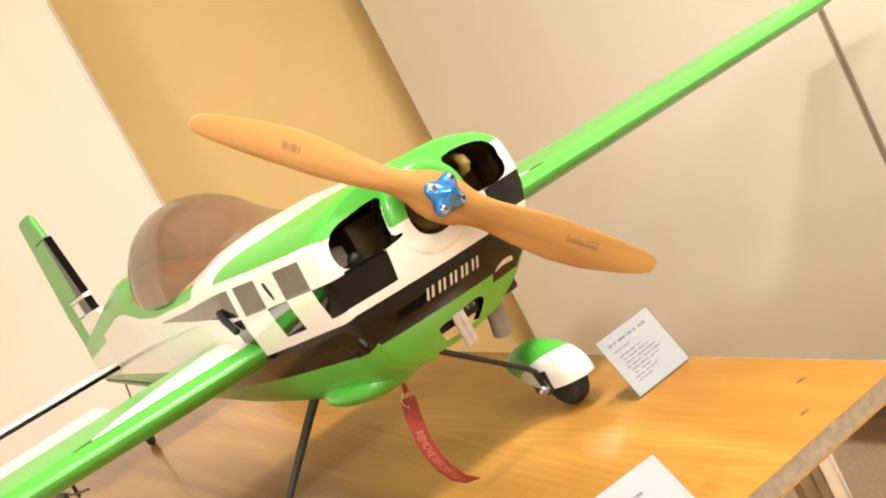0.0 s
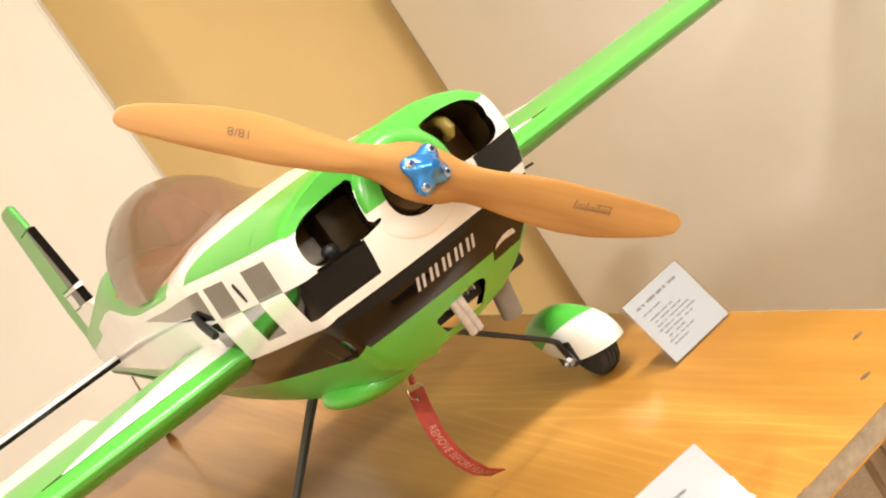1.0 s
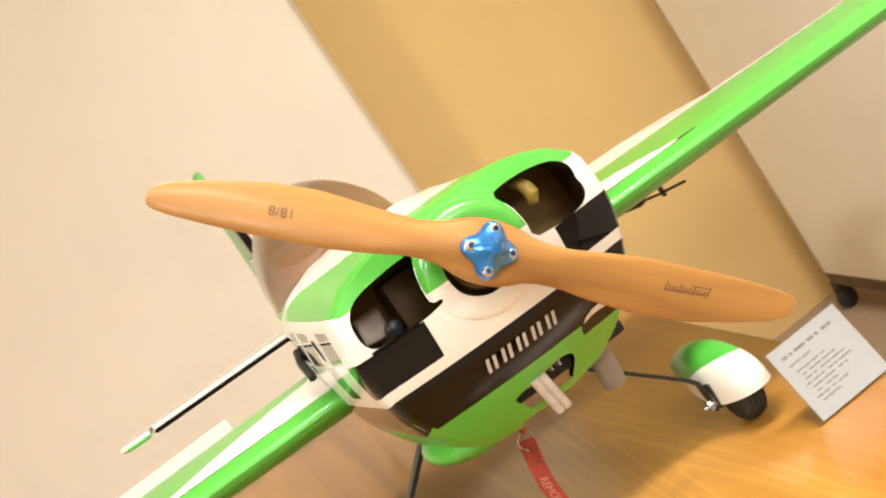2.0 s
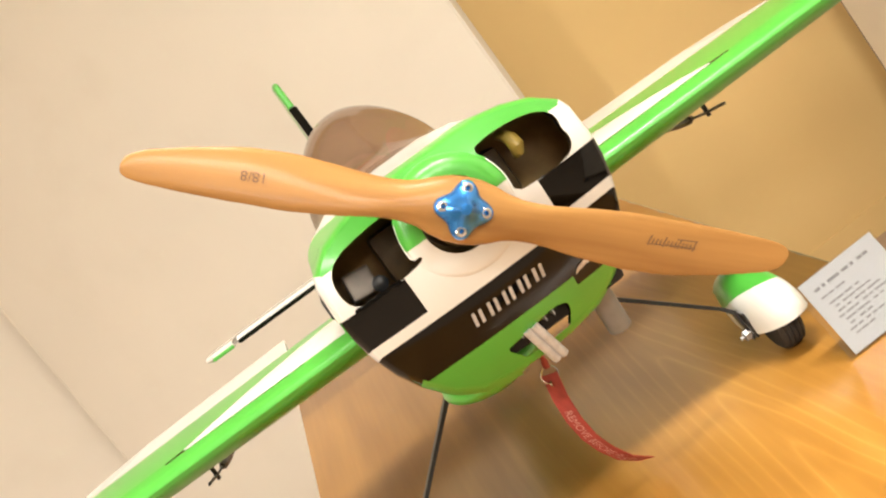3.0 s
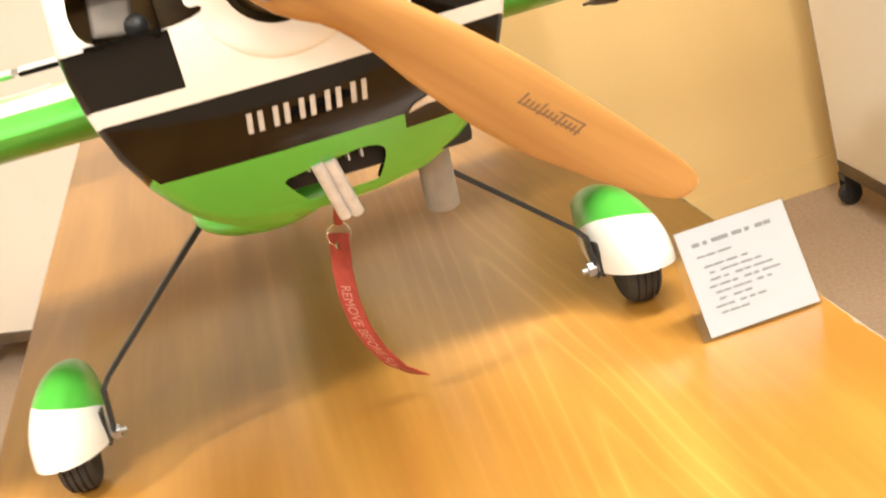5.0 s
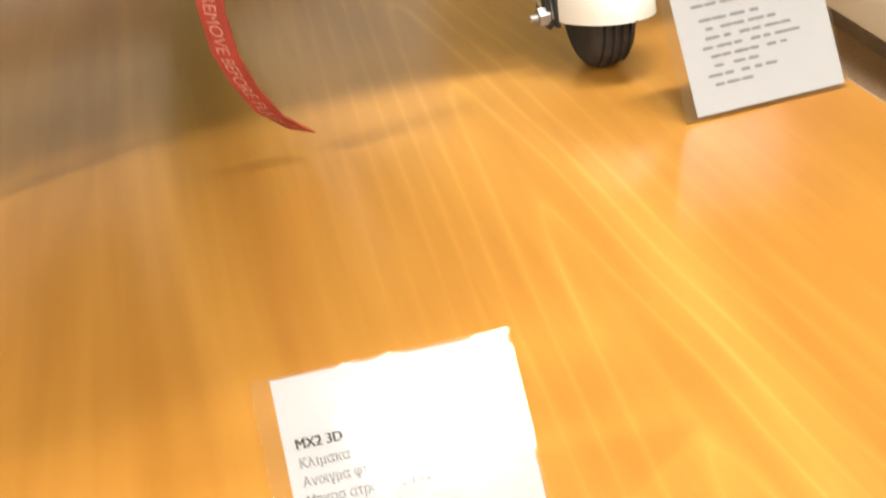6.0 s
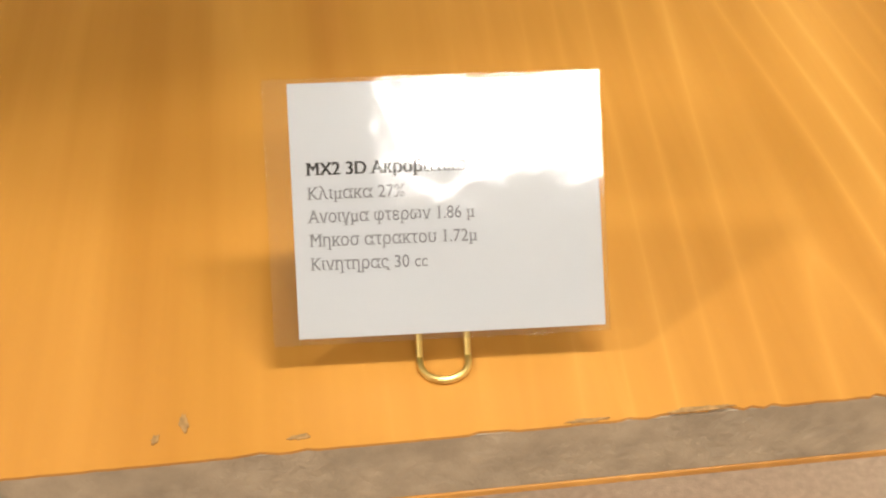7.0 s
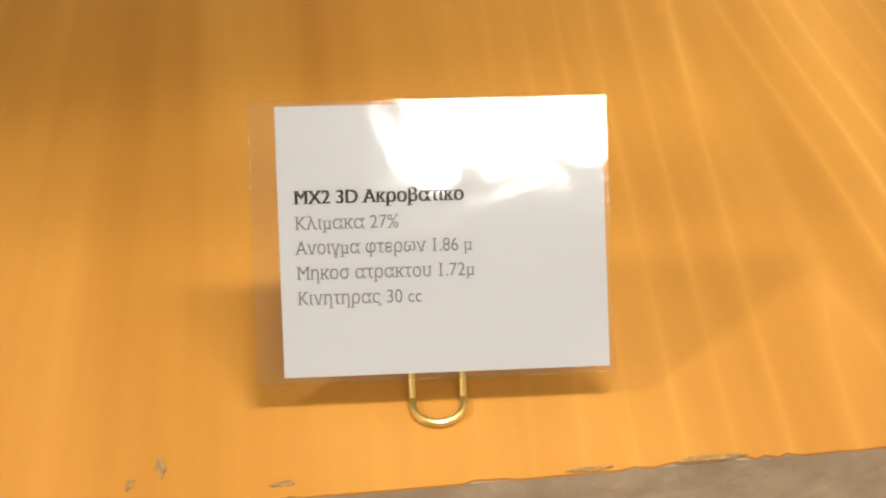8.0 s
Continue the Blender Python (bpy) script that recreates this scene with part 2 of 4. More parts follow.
def box(bm, x0, x1, y0, y1, z0, z1, bevel=0.0, mat=0, m=None):
    r = bmesh.ops.create_cube(bm, size=1.0)
    vs = r["verts"]
    for v in vs:
        v.co = Vector((x0 + (v.co.x + 0.5) * (x1 - x0), y0 + (v.co.y + 0.5) * (y1 - y0), z0 + (v.co.z + 0.5) * (z1 - z0)))
    fs = {f for v in vs for f in v.link_faces}
    for f in fs:
        f.material_index = mat
    if bevel:
        es = list({e for v in vs for e in v.link_edges})
        r = bmesh.ops.bevel(bm, geom=es, offset=bevel, segments=2, profile=0.6, affect="EDGES")
        vs = list({v for f in r["faces"] for v in f.verts} | {v for v in vs if v.is_valid})
        for f in r["faces"]:
            f.material_index = mat
    if m:
        bmesh.ops.transform(bm, matrix=m, verts=[v for v in vs if v.is_valid])
    return vs


def rings(bm, loops, mat=0, caps=True, closed=True):
    """Skin of quads over loops of points, all of one length."""
    vv = [[bm.verts.new(p) for p in lp] for lp in loops]
    n = len(vv[0])
    for a, b in zip(vv, vv[1:]):
        for i in range(n if closed else n - 1):
            j = (i + 1) % n
            bm.faces.new((a[i], a[j], b[j], b[i])).material_index = mat
    if caps and closed:
        bm.faces.new(vv[0]).material_index = mat
        bm.faces.new(vv[-1][::-1]).material_index = mat
    return vv


def tube(bm, pts, radius, sides=10, mat=0, caps=True, flat=1.0):
    """A round bar along pts; radius: one number or one for each point."""
    pts = [Vector(p) for p in pts]
    rad = radius if isinstance(radius, (list, tuple)) else [radius] * len(pts)
    loops, up = [], None
    for i, p in enumerate(pts):
        d = (pts[min(i + 1, len(pts) - 1)] - pts[max(i - 1, 0)]).normalized()
        if up is None:
            up = d.orthogonal().normalized()
        up = (up - d * up.dot(d)).normalized()
        side = d.cross(up)
        loops.append([p + (up * math.cos(a) + side * math.sin(a) * flat) * rad[i] for a in [2 * math.pi * k / sides for k in range(sides)]])
    rings(bm, loops, mat, caps)


def lathe(bm, outline, m, sides=24, mat=0, caps=True):
    """A turned body: outline of (radius, height) about the z axis of m."""
    loops = [[m @ Vector((r * math.cos(a), r * math.sin(a), h)) for a in [2 * math.pi * k / sides for k in range(sides)]] for r, h in outline]
    rings(bm, loops, mat, caps)


def lerp(table, t):
    for (a, va), (b, vb) in zip(table, table[1:]):
        if t <= b:
            f = max(0.0, (t - a) / (b - a))
            return va + (vb - va) * f
    return table[-1][1]


def chaikin(p, n):
    for _ in range(n):
        q = []
        for a, b in zip(p, p[1:] + p[:1]):
            q += [(a[0] * 0.75 + b[0] * 0.25, a[1] * 0.75 + b[1] * 0.25), (a[0] * 0.25 + b[0] * 0.75, a[1] * 0.25 + b[1] * 0.75)]
        p = q
    return p


def inside(p, poly):
    x, y, c = p[0], p[1], False
    for (x0, y0), (x1, y1) in zip(poly, poly[1:] + poly[:1]):
        if (y0 > y) != (y1 > y) and x < (x1 - x0) * (y - y0) / (y1 - y0) + x0:
            c = not c
    return c


def serifs(me, reach, thick):
    """Short cross strokes on the level ends of the stems, as in a book face."""
    bm = bmesh.new()
    bm.from_mesh(me)
    ends = []
    for e in bm.edges:
        a, b = e.verts[0].co, e.verts[1].co
        if len(e.link_faces) == 1 and abs(a.y - b.y) < 0.004 and 0.045 < abs(a.x - b.x) < 0.13:
            inward = 1 if e.link_faces[0].calc_center_median().y > a.y else -1
            ends.append((min(a.x, b.x) - reach, max(a.x, b.x) + reach, a.y, a.y + inward * thick))
    for x0, x1, y0, y1 in ends:
        bm.faces.new([bm.verts.new((x, y, 0.0002)) for x, y in ((x0, y0), (x1, y0), (x1, y1), (x0, y1))])
    bmesh.ops.recalc_face_normals(bm, faces=bm.faces)
    bm.to_mesh(me)
    bm.free()


def print_text(name, body, size, mat, parent, m, align="LEFT", bold=0.0, serif=0.0):
    """Flat printed letters as a mesh."""
    cu = bpy.data.curves.new(name, "FONT")
    cu.body, cu.size, cu.align_x = body.translate({0x3BA: 0x43A, 0x39A: 0x4B, 0x39C: 0x4D, 0x391: 0x41}), 1.0, align
    tmp = new(name, cu)
    me = bpy.data.meshes.new_from_object(tmp.evaluated_get(bpy.context.evaluated_depsgraph_get()))
    bpy.data.objects.remove(tmp)
    bpy.data.curves.remove(cu)
    me.materials.clear()
    me.materials.append(mat)
    if serif:
        serifs(me, serif, 0.042)
    if bold:
        bm = bmesh.new()
        for dx in (-bold, -bold / 3, bold / 3, bold):
            n = len(bm.verts)
            bm.from_mesh(me)
            for v in list(bm.verts)[n:]:
                v.co += Vector((dx, 0, dx * 0.003))
        bm.to_mesh(me)
        bm.free()
    me.transform(Matrix.Scale(size, 4))
    ob = new(name, me)
    ob.parent, ob.matrix_basis = parent, m
    return ob


# ---- room ----
def slab(name, x0, x1, y0, y1, z0, z1, mat, label, category):
    bm = bmesh.new()
    box(bm, x0, x1, y0, y1, z0, z1)
    return tagged(part(name, bm, mat), label, category, kind="structure")


slab("floor", -5.6, 3.2, -7.6, 3.5, -0.1, 0.0, CARPET, "brown-grey hard floor of the exhibition room", "floor")
slab("wall_north", 0.40, 3.2, 2.28, 2.43, 0.0, CEILING, WALL, "yellow ochre painted wall", "wall")
slab("wall_north_recess", -5.6, 0.40, 3.35, 3.5, 0.0, CEILING, WALL, "yellow ochre painted wall of the recess", "wall")
slab("wall_return", 0.40, 0.55, 2.43, 3.5, 0.0, CEILING, WALL, "yellow ochre painted wall end", "wall")
slab("wall_south", -5.6, 3.2, -7.75, -7.6, 0.0, CEILING, PLASTER, "plain cream painted wall", "wall")
slab("wall_west", -5.75, -5.6, -7.6, 3.5, 0.0, CEILING, PLASTER, "plain cream painted wall", "wall")
slab("wall_east", 3.2, 3.35, -7.6, 3.5, 0.0, CEILING, PLASTER, "plain cream painted wall", "wall")
slab("ceiling", -5.6, 3.2, -7.6, 3.5, CEILING, CEILING + 0.1, CEIL, "plain white ceiling", "ceiling")
bm = bmesh.new()
box(bm, 0.40, 3.2, 2.273, 2.28, 0.0, 0.075, 0.0008)
tagged(part("baseboard", bm, WALL), "narrow yellow painted baseboard along the wall", "baseboard", kind="structure")

# a housing and glowing panel for each lamp, added fill included
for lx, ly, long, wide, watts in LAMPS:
    cl = thing("ceiling_and_fill_light", pose(lx, ly, CEILING), "unseen white ceiling light with a glowing diffuser, some added as fill", "ceiling light", "ceiling lights")
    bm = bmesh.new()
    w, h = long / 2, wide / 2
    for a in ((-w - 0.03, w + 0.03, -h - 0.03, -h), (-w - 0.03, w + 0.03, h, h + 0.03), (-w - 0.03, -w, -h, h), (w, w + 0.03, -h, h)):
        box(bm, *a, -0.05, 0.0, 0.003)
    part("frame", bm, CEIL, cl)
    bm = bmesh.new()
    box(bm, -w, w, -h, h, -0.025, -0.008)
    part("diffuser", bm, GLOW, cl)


def divider(m, width, label, inner=True, strip=None):
    """A wheeled display panel, its face along x from 0, with feet and casters."""
    d = thing("display_panel", m, label, "display panel", "wheeled display panels")
    bm = bmesh.new()
    box(bm, 0.006, width - 0.006, -0.016, 0.016, 0.108, 1.95, 0.003)
    part("board", bm, BOARD, d)
    for x0, x1 in ((0.0, 0.006), (width - 0.006, width)):
        bm = bmesh.new()
        box(bm, x0, x1, -0.0165, 0.0165, 0.095, 1.96, 0.002)
        part("edge_strip", bm, strip or BOARD, d)
    for z0, z1 in ((0.078, 0.108), (1.95, 1.966)):
        bm = bmesh.new()
        box(bm, 0.012, width - 0.012, -0.019, 0.019, z0, z1, 0.003)
        part("rail", bm, TRIM, d)
    for x in (0.022, 0.25, width - 0.25, width - 0.022) if inner else (0.022, width - 0.022):
        c = new("caster")
        c.parent = d
        c.matrix_basis = pose(x, 0, 0)
        bm = bmesh.new()
        lathe(bm, [(0.020, -0.011), (0.026, -0.008), (0.027, 0.0), (0.026, 0.008), (0.020, 0.011)], pose(0, 0.006, 0.0275, 0, 90, 0), 18)
        part("wheel", bm, PLASTIC, c, smooth=True)
        bm = bmesh.new()
        box(bm, -0.018, -0.014, -0.014, 0.02, 0.02, 0.066, 0.001)
        box(bm, 0.014, 0.018, -0.014, 0.02, 0.02, 0.066, 0.001)
        box(bm, -0.018, 0.018, -0.018, 0.02, 0.062, 0.078, 0.002)
        part("fork", bm, PLASTIC, c)
    return d


def between(ax, ay, bx, by):
    return pose(ax, ay, 0, 0, 0, math.degrees(math.atan2(by - ay, bx - ax))), math.hypot(bx - ax, by - ay)


for a, lab in (((-0.93, 2.955, 0.438, 2.10), "tall cream display panel on black casters beside the yellow wall"),
               ((-2.3, 3.24, -0.940, 3.04), "tall cream display panel on black casters in the recess"),
               ((1.150, 0.632, 1.202, 2.145), "tall cream display panel on casters, square to the yellow wall"),
               ((1.150, -0.85, 1.150, 0.629), "tall cream display panel on black casters, next in the row")):
    mm, ww = between(*a)
    divider(mm, ww, lab, a[0] < 1.0, PALE_TRIM if a[0] > 1.0 else None)

# ---- table ----
TX0, TX1, TY0, TY1, TZ = -0.315, 0.33, -0.08, 1.72, 0.74
table = thing("table", pose(0, 0, 0), "long narrow table with orange veneer top and worn bare edges", "table")
dice = random.Random(5)
front = []
x = TX0
while x < TX1 - 0.004:
    deep = dice.random() ** 6 * 0.0010
    front.append((x, TY0 + deep))
    x += 0.0015 + dice.random() * 0.003
for a, b, d in ((0.024, 0.036, 0.0010), (0.072, 0.094, 0.0013), (-0.12, -0.10, 0.0012), (0.20, 0.225, 0.0015)):
    front = [(x, y + d * dice.uniform(0.5, 1)) if a < x < b else (x, y) for x, y in front]
right = []
y = TY0
while y < TY1:
    right.append((TX1 - 0.0022 - dice.random() ** 3 * 0.0025, y))
    y += 0.004 + dice.random() * 0.012
outline = front + right + [(TX1 - 0.002, TY1), (TX0, TY1)]
bm = bmesh.new()
rings(bm, [[(x, y, z) for x, y in outline] for z in (TZ - 0.0009, TZ)])
part("veneer", bm, TABLE, table, "orange wood veneer with chipped edges")
bm = bmesh.new()
box(bm, TX0 + 0.0005, TX1 - 0.0005, TY0 + 0.0005, TY1 - 0.0005, TZ - 0.022, TZ - 0.0010)
part("tabletop_core", bm, CHIP, table, "bare grey chipboard edge, chipped and worn")
bm = bmesh.new()
box(bm, TX0, TX1, TY0, TY1, TZ - 0.0245, TZ - 0.0222, 0.0006)
part("underside", bm, TABLE, table)
for y in (TY0 + 0.13, TY1 - 0.13):
    bm = bmesh.new()
    box(bm, TX0 + 0.025, TX1 - 0.025, y - 0.02, y + 0.02, TZ - 0.065, TZ - 0.0247, 0.003)
    part("crossbar", bm, FRAME, table, "dark brown steel crossbar")
    for x in (TX0 + 0.042, TX1 - 0.042):
        bm = bmesh.new()
        tube(bm, [(x, y, TZ - 0.066), (x, y, 0.02)], 0.0125, 16)
        lg = part("leg", bm, CHROME, table, "chrome tube leg", smooth=True)
        bm = bmesh.new()
        tube(bm, [(x, y, 0.03), (x, y, 0.0)], 0.0155, 16)
        part("foot", bm, PLASTIC, lg, smooth=True)
        side = 1 if x > 0 else -1
        bm = bmesh.new()
        for a, b, d in ((-0.048, 0.0, 0.003), (-0.046, -0.041, 0.007), (-0.026, -0.021, 0.006), (-0.008, -0.003, 0.006)):
            box(bm, min(x + side * (a + 0.001), x + side * (b + 0.001)), max(x + side * (a + 0.001), x + side * (b + 0.001)), y - d, y + d, 0.035, TZ - 0.066, 0.001)
        part("leg_plate", bm, LEGPAINT, table, "tan painted pressed steel plate beside the leg")

# ---- model airplane ----
AFT = Vector((-0.015, 0.992, -0.127)).normalized()
RIGHT = Vector((1.0, 0.0151, -0.024))
RIGHT = (RIGHT - AFT * RIGHT.dot(AFT)).normalized()
UP = RIGHT.cross(AFT)
AIR = Matrix(((RIGHT.x, AFT.x, UP.x, 0.009), (RIGHT.y, AFT.y, UP.y, 0.022), (RIGHT.z, AFT.z, UP.z, 1.109), (0, 0, 0, 1)))
plane = thing("model_airplane", AIR, "green, white and black model airplane with wooden propeller on a table", "model airplane")

HALF = [(0.0, 0.0485), (0.035, 0.0485), (0.056, 0.0470), (0.078, 0.0415), (0.0965, 0.0340), (0.1085, 0.0250), (0.1150, 0.0125), (0.1165, -0.010), (0.1155, -0.030), (0.112, -0.050), (0.105, -0.074), (0.098, -0.088), (0.090, -0.099), (0.077, -0.114), (0.055, -0.127), (0.025, -0.132), (0.0, -0.133)]
MID = -0.02


def spline(p, n):
    """Points between points, on a smooth curve through them."""
    out = []
    for i in range(len(p) - 1):
        a, b, c, d = (Vector(p[max(i - 1, 0)]), Vector(p[i]), Vector(p[i + 1]), Vector(p[min(i + 2, len(p) - 1)]))
        for k in range(n):
            t = k / n
            q = 0.5 * ((2 * b) + (c - a) * t + (2 * a - 5 * b + 4 * c - d) * t * t + (3 * b - a - 3 * c + d) * t ** 3)
            out.append((q.x, q.y))
    return out + [tuple(p[-1])]


HALF = spline(HALF, 3)
WIDE = [(0.0, 0.1165), (0.34, 0.1165), (0.48, 0.106), (0.55, 0.099), (0.68, 0.088), (0.80, 0.076), (1.0, 0.054), (1.2, 0.034), (1.34, 0.020), (1.47, 0.009)]
TOP = [(0.0, 0.0485), (0.10, 0.0495), (0.22, 0.055), (0.33, 0.062), (0.42, 0.060), (0.48, 0.056), (0.70, 0.056), (0.80, 0.068), (0.92, 0.098), (1.0, 0.099), (1.15, 0.082), (1.3, 0.062), (1.47, 0.040)]
LOW = [(0.0, -0.133), (0.10, -0.138), (0.20, -0.147), (0.30, -0.153), (0.40, -0.152), (0.60, -0.142), (0.90, -0.112), (1.2, -0.075), (1.47, -0.045)]


def section(y, x, z):
    """A point of the front section, carried to station y."""
    k = lerp(WIDE, y) / 0.1165
    z = MID + (z - MID) * (lerp(TOP, y) - MID) / (0.0485 - MID) if z > MID else MID + (z - MID) * (lerp(LOW, y) - MID) / (-0.133 - MID)
    return Vector((x * k, y, z))


ARC = [0.0]
for (x0, z0), (x1, z1) in zip(HALF, HALF[1:]):
    ARC.append(ARC[-1] + math.hypot(x1 - x0, z1 - z0))


def on_half(s):
    """The point of the front section, s along its outline from the top."""
    return lerp([(a, p[0]) for a, p in zip(ARC, HALF)], s), lerp([(a, p[1]) for a, p in zip(ARC, HALF)], s)


def arc_z(z):
    """Where along the outline it is at height z, below the shoulder."""
    return lerp([(-p[1], a) for a, p in list(zip(ARC, HALF))[6:43]], -z)


STRIPE = arc_z(0.0215)
EDGE = [(0.12, 0.030), (0.14, 0.052), (0.17, 0.067), (0.21, 0.0765), (0.25, 0.0857), (0.29, 0.094), (0.318, 0.1038), (0.335, 0.1111), (0.343, 0.1178), (0.36, 0.0927)]
LEVELS = [arc_z(z) for z in (-0.0163, -0.030, -0.0475, -0.0567, -0.074)]
KEEL = [ARC[36], ARC[37], ARC[38], ARC[39], ARC[40], ARC[42], ARC[45], ARC[48]]


def band_foot(y):
    """The height on the front section of the black band's lower edge, which runs level along the hull."""
    return MID + (-0.0755) * (-0.133 - MID) / (lerp(LOW, y) - MID)


WEDGE = [(0.30, -0.0140), (0.645, 0.0115), (1.6, 0.0115)]


def rows(y):
    """The hull's rows at station y, from the top to the keel. The fourth follows the upper edge of the green stripe."""
    e = lerp(EDGE, y)
    return [on_half(a) for a in [0.0, e * 0.33, e * 0.67, e, e + (STRIPE - e) * 0.25, e + (STRIPE - e) * 0.5, e + (STRIPE - e) * 0.75, STRIPE, arc_z(0.013), arc_z(lerp(WEDGE, y))] + LEVELS + [arc_z(band_foot(y))] + KEEL]


def dome(x, z):
    return 0.018 + (5.0 if z > 0 else 5.2) * z * z + 1.7 * x * x


def paint(y, x, z, row=9):
    """Which of green 0, white 1, black 2, inside 3, mirror-black checks 4 the skin has, by height on the front section, station and row."""
    x = abs(x)
    if 0.46 < y < 0.86 and row < 4:
        return 3
    if z > 0.0215:
        if y < 0.124 or (row >= 3 and y < 0.343):
            return 0
        return 1 if y < 0.46 else 0
    if z > 0.013:
        return 1 if y < 1.2 else 0
    if z > -0.0163:
        if 0.094 < y < 0.155 or 0.213 < y < 0.28:
            return 4
        if row == 8 and 0.30 < y < 0.655:
            return 4
        return 1
    if z > -0.0475:
        if 0.155 < y < 0.213 or 0.30 < y < 0.335:
            return 4
        return 2 if y < 0.085 else 1
    if z > -0.0567:
        return 1
    return 2 if row < 15 and y < 0.62 else 0


FILM = [GREEN, WHITE, BLACK, TIMBER, MIRROR]


def skin(bm, stations, shape, open_keel=0.0):
    """Both sides of the hull between stations. shape: from a row's point and a station to its place."""
    cols, base = [], []
    for st in stations:
        base.append(rows(st))
        right = [shape(st, x, z) for x, z in base[-1]]
        cols.append([bm.verts.new(p) for p in right] + [bm.verts.new((-p.x, p.y, p.z)) for p in right[-2:0:-1]])
    n, k = len(cols[0]), len(base[0])
    for s, (a, b) in enumerate(zip(cols, cols[1:])):
        for i in range(n):
            j = (i + 1) % n
            r0, r1 = (i if i < k else n - i), (j if j < k else n - j)
            xm = (base[s][r0][0] + base[s][r1][0] + base[s + 1][r0][0] + base[s + 1][r1][0]) / 4
            zm = (base[s][r0][1] + base[s][r1][1] + base[s + 1][r0][1] + base[s + 1][r1][1]) / 4
            ym = (stations[s] + stations[s + 1]) / 2
            if ym < open_keel and min(r0, r1) >= k - (5 if i < k - 1 else 2):
                continue
            bm.faces.new((a[i], a[j], b[j], b[i])).material_index = paint(ym, xm, zm, min(r0, r1))
    return cols


SEAM = 0.122
bm = bmesh.new()
cols = skin(bm, [SEAM + 0.0002, 0.13, 0.14, 0.155, 0.17, 0.19, 0.213, 0.23, 0.25, 0.28, 0.30, 0.318, 0.335, 0.343, 0.36, 0.40, 0.44, 0.46, 0.50, 0.56, 0.62, 0.66, 0.70, 0.75, 0.80, 0.86, 0.92, 1.0, 1.08, 1.2, 1.34, 1.47], section, 0.36)
bm.faces.new(cols[-1])
fuselage = part("fuselage", bm, FILM, plane, "glossy green, white and black covered fuselage with dark checks", smooth=True)

# cowl: a domed front with two cheek intakes, a round opening and a lower outlet
IN = 0.952
edge = [(x * IN, MID + (z - MID) * IN) for x, z in HALF]
outer = edge + [(-x, z) for x, z in edge[-2:0:-1]]
RING_X, RING_Z, RING = -0.003, -0.001, 0.0445
cheek = chaikin([(0.0410, -0.0140), (0.060, -0.0165), (0.087, -0.0165), (0.0965, -0.011), (0.0985, -0.003), (0.0965, 0.003), (0.0985, 0.010), (0.0970, 0.0175), (0.0880, 0.0245), (0.077, 0.0280), (0.061, 0.0305), (0.045, 0.0310), (0.0325, 0.0290), (0.0400, 0.0150), (0.0428, 0.0)], 1)
cheek_left = chaikin([(-0.0480, -0.0100), (-0.0400, -0.0100), (-0.0420, -0.0140), (-0.060, -0.0165), (-0.092, -0.0165), (-0.101, -0.011), (-0.1035, -0.001), (-0.1020, 0.0110), (-0.0975, 0.0180), (-0.0920, 0.0220), (-0.084, 0.0250), (-0.071, 0.0270), (-0.056, 0.0285), (-0.0385, 0.0290), (-0.0455, 0.0155), (-0.0485, 0.0)], 1)[::-1]
nose = [(0.0275 * math.cos(a) + RING_X, 0.0275 * math.sin(a) + RING_Z) for a in [2 * math.pi * i / 36 for i in range(36)]]
outlet = chaikin([(-0.0265, -0.1105), (-0.0165, -0.1085), (0.0015, -0.1065), (0.0155, -0.104), (0.0255, -0.1045), (0.032, -0.108), (0.0315, -0.115), (0.0275, -0.124), (0.0235, -0.134), (-0.0085, -0.134), (-0.0145, -0.128), (-0.022, -0.1175)], 1)
HOLES = [cheek, cheek_left, nose, outlet]
lines = [[(-0.2, 0.0185), (0.2, 0.0185)], [(-0.2, -0.0165), (-0.059, -0.0165), (-0.059, -0.0462), (-0.2, -0.0462)], [(0.2, -0.0165), (0.059, -0.0165), (0.059, -0.0462), (0.2, -0.0462)],
         [(-0.2, -0.0549), (0.2, -0.0549)], [(-0.2, -0.0925), (0.0450, -0.0925), (0.0450, -0.1010), (0.2, -0.1010)], [(-0.0470, -0.002), (-0.0300, -0.002)], [(0.0240, -0.002), (0.0410, -0.002)]]
lips = [[(r * math.cos(a) + RING_X, r * math.sin(a) + RING_Z) for a in [2 * math.pi * i / 48 for i in range(48)]] for r in (0.0315, 0.035, 0.038, 0.0405, 0.0425, 0.0437, RING)]
pts, seg = [], []
for poly in [outer] + HOLES + lips:
    o = len(pts)
    pts += poly
    seg += [(o + i, o + (i + 1) % len(poly)) for i in range(len(poly))]
for ln in lines:
    dense = []
    for (x0, z0), (x1, z1) in zip(ln, ln[1:]):
        k = max(1, int(math.hypot(x1 - x0, z1 - z0) / 0.006))
        dense += [(x0 + (x1 - x0) * i / k, z0 + (z1 - z0) * i / k) for i in range(k)]
    dense.append(ln[-1])
    o = len(pts)
    pts += dense
    seg += [(o + i, o + i + 1) for i in range(len(dense) - 1)]
for i in range(-20, 21):
    for j in range(-21, 11):
        p = (i * 0.006 + 0.0013, j * 0.006 + 0.0017)
        if inside(p, outer):
            pts.append(p)
from mathutils.geometry import delaunay_2d_cdt
cv, ce, cf, *rest = delaunay_2d_cdt([Vector(p) for p in pts], seg, [], 0, 1e-6)
bm = bmesh.new()


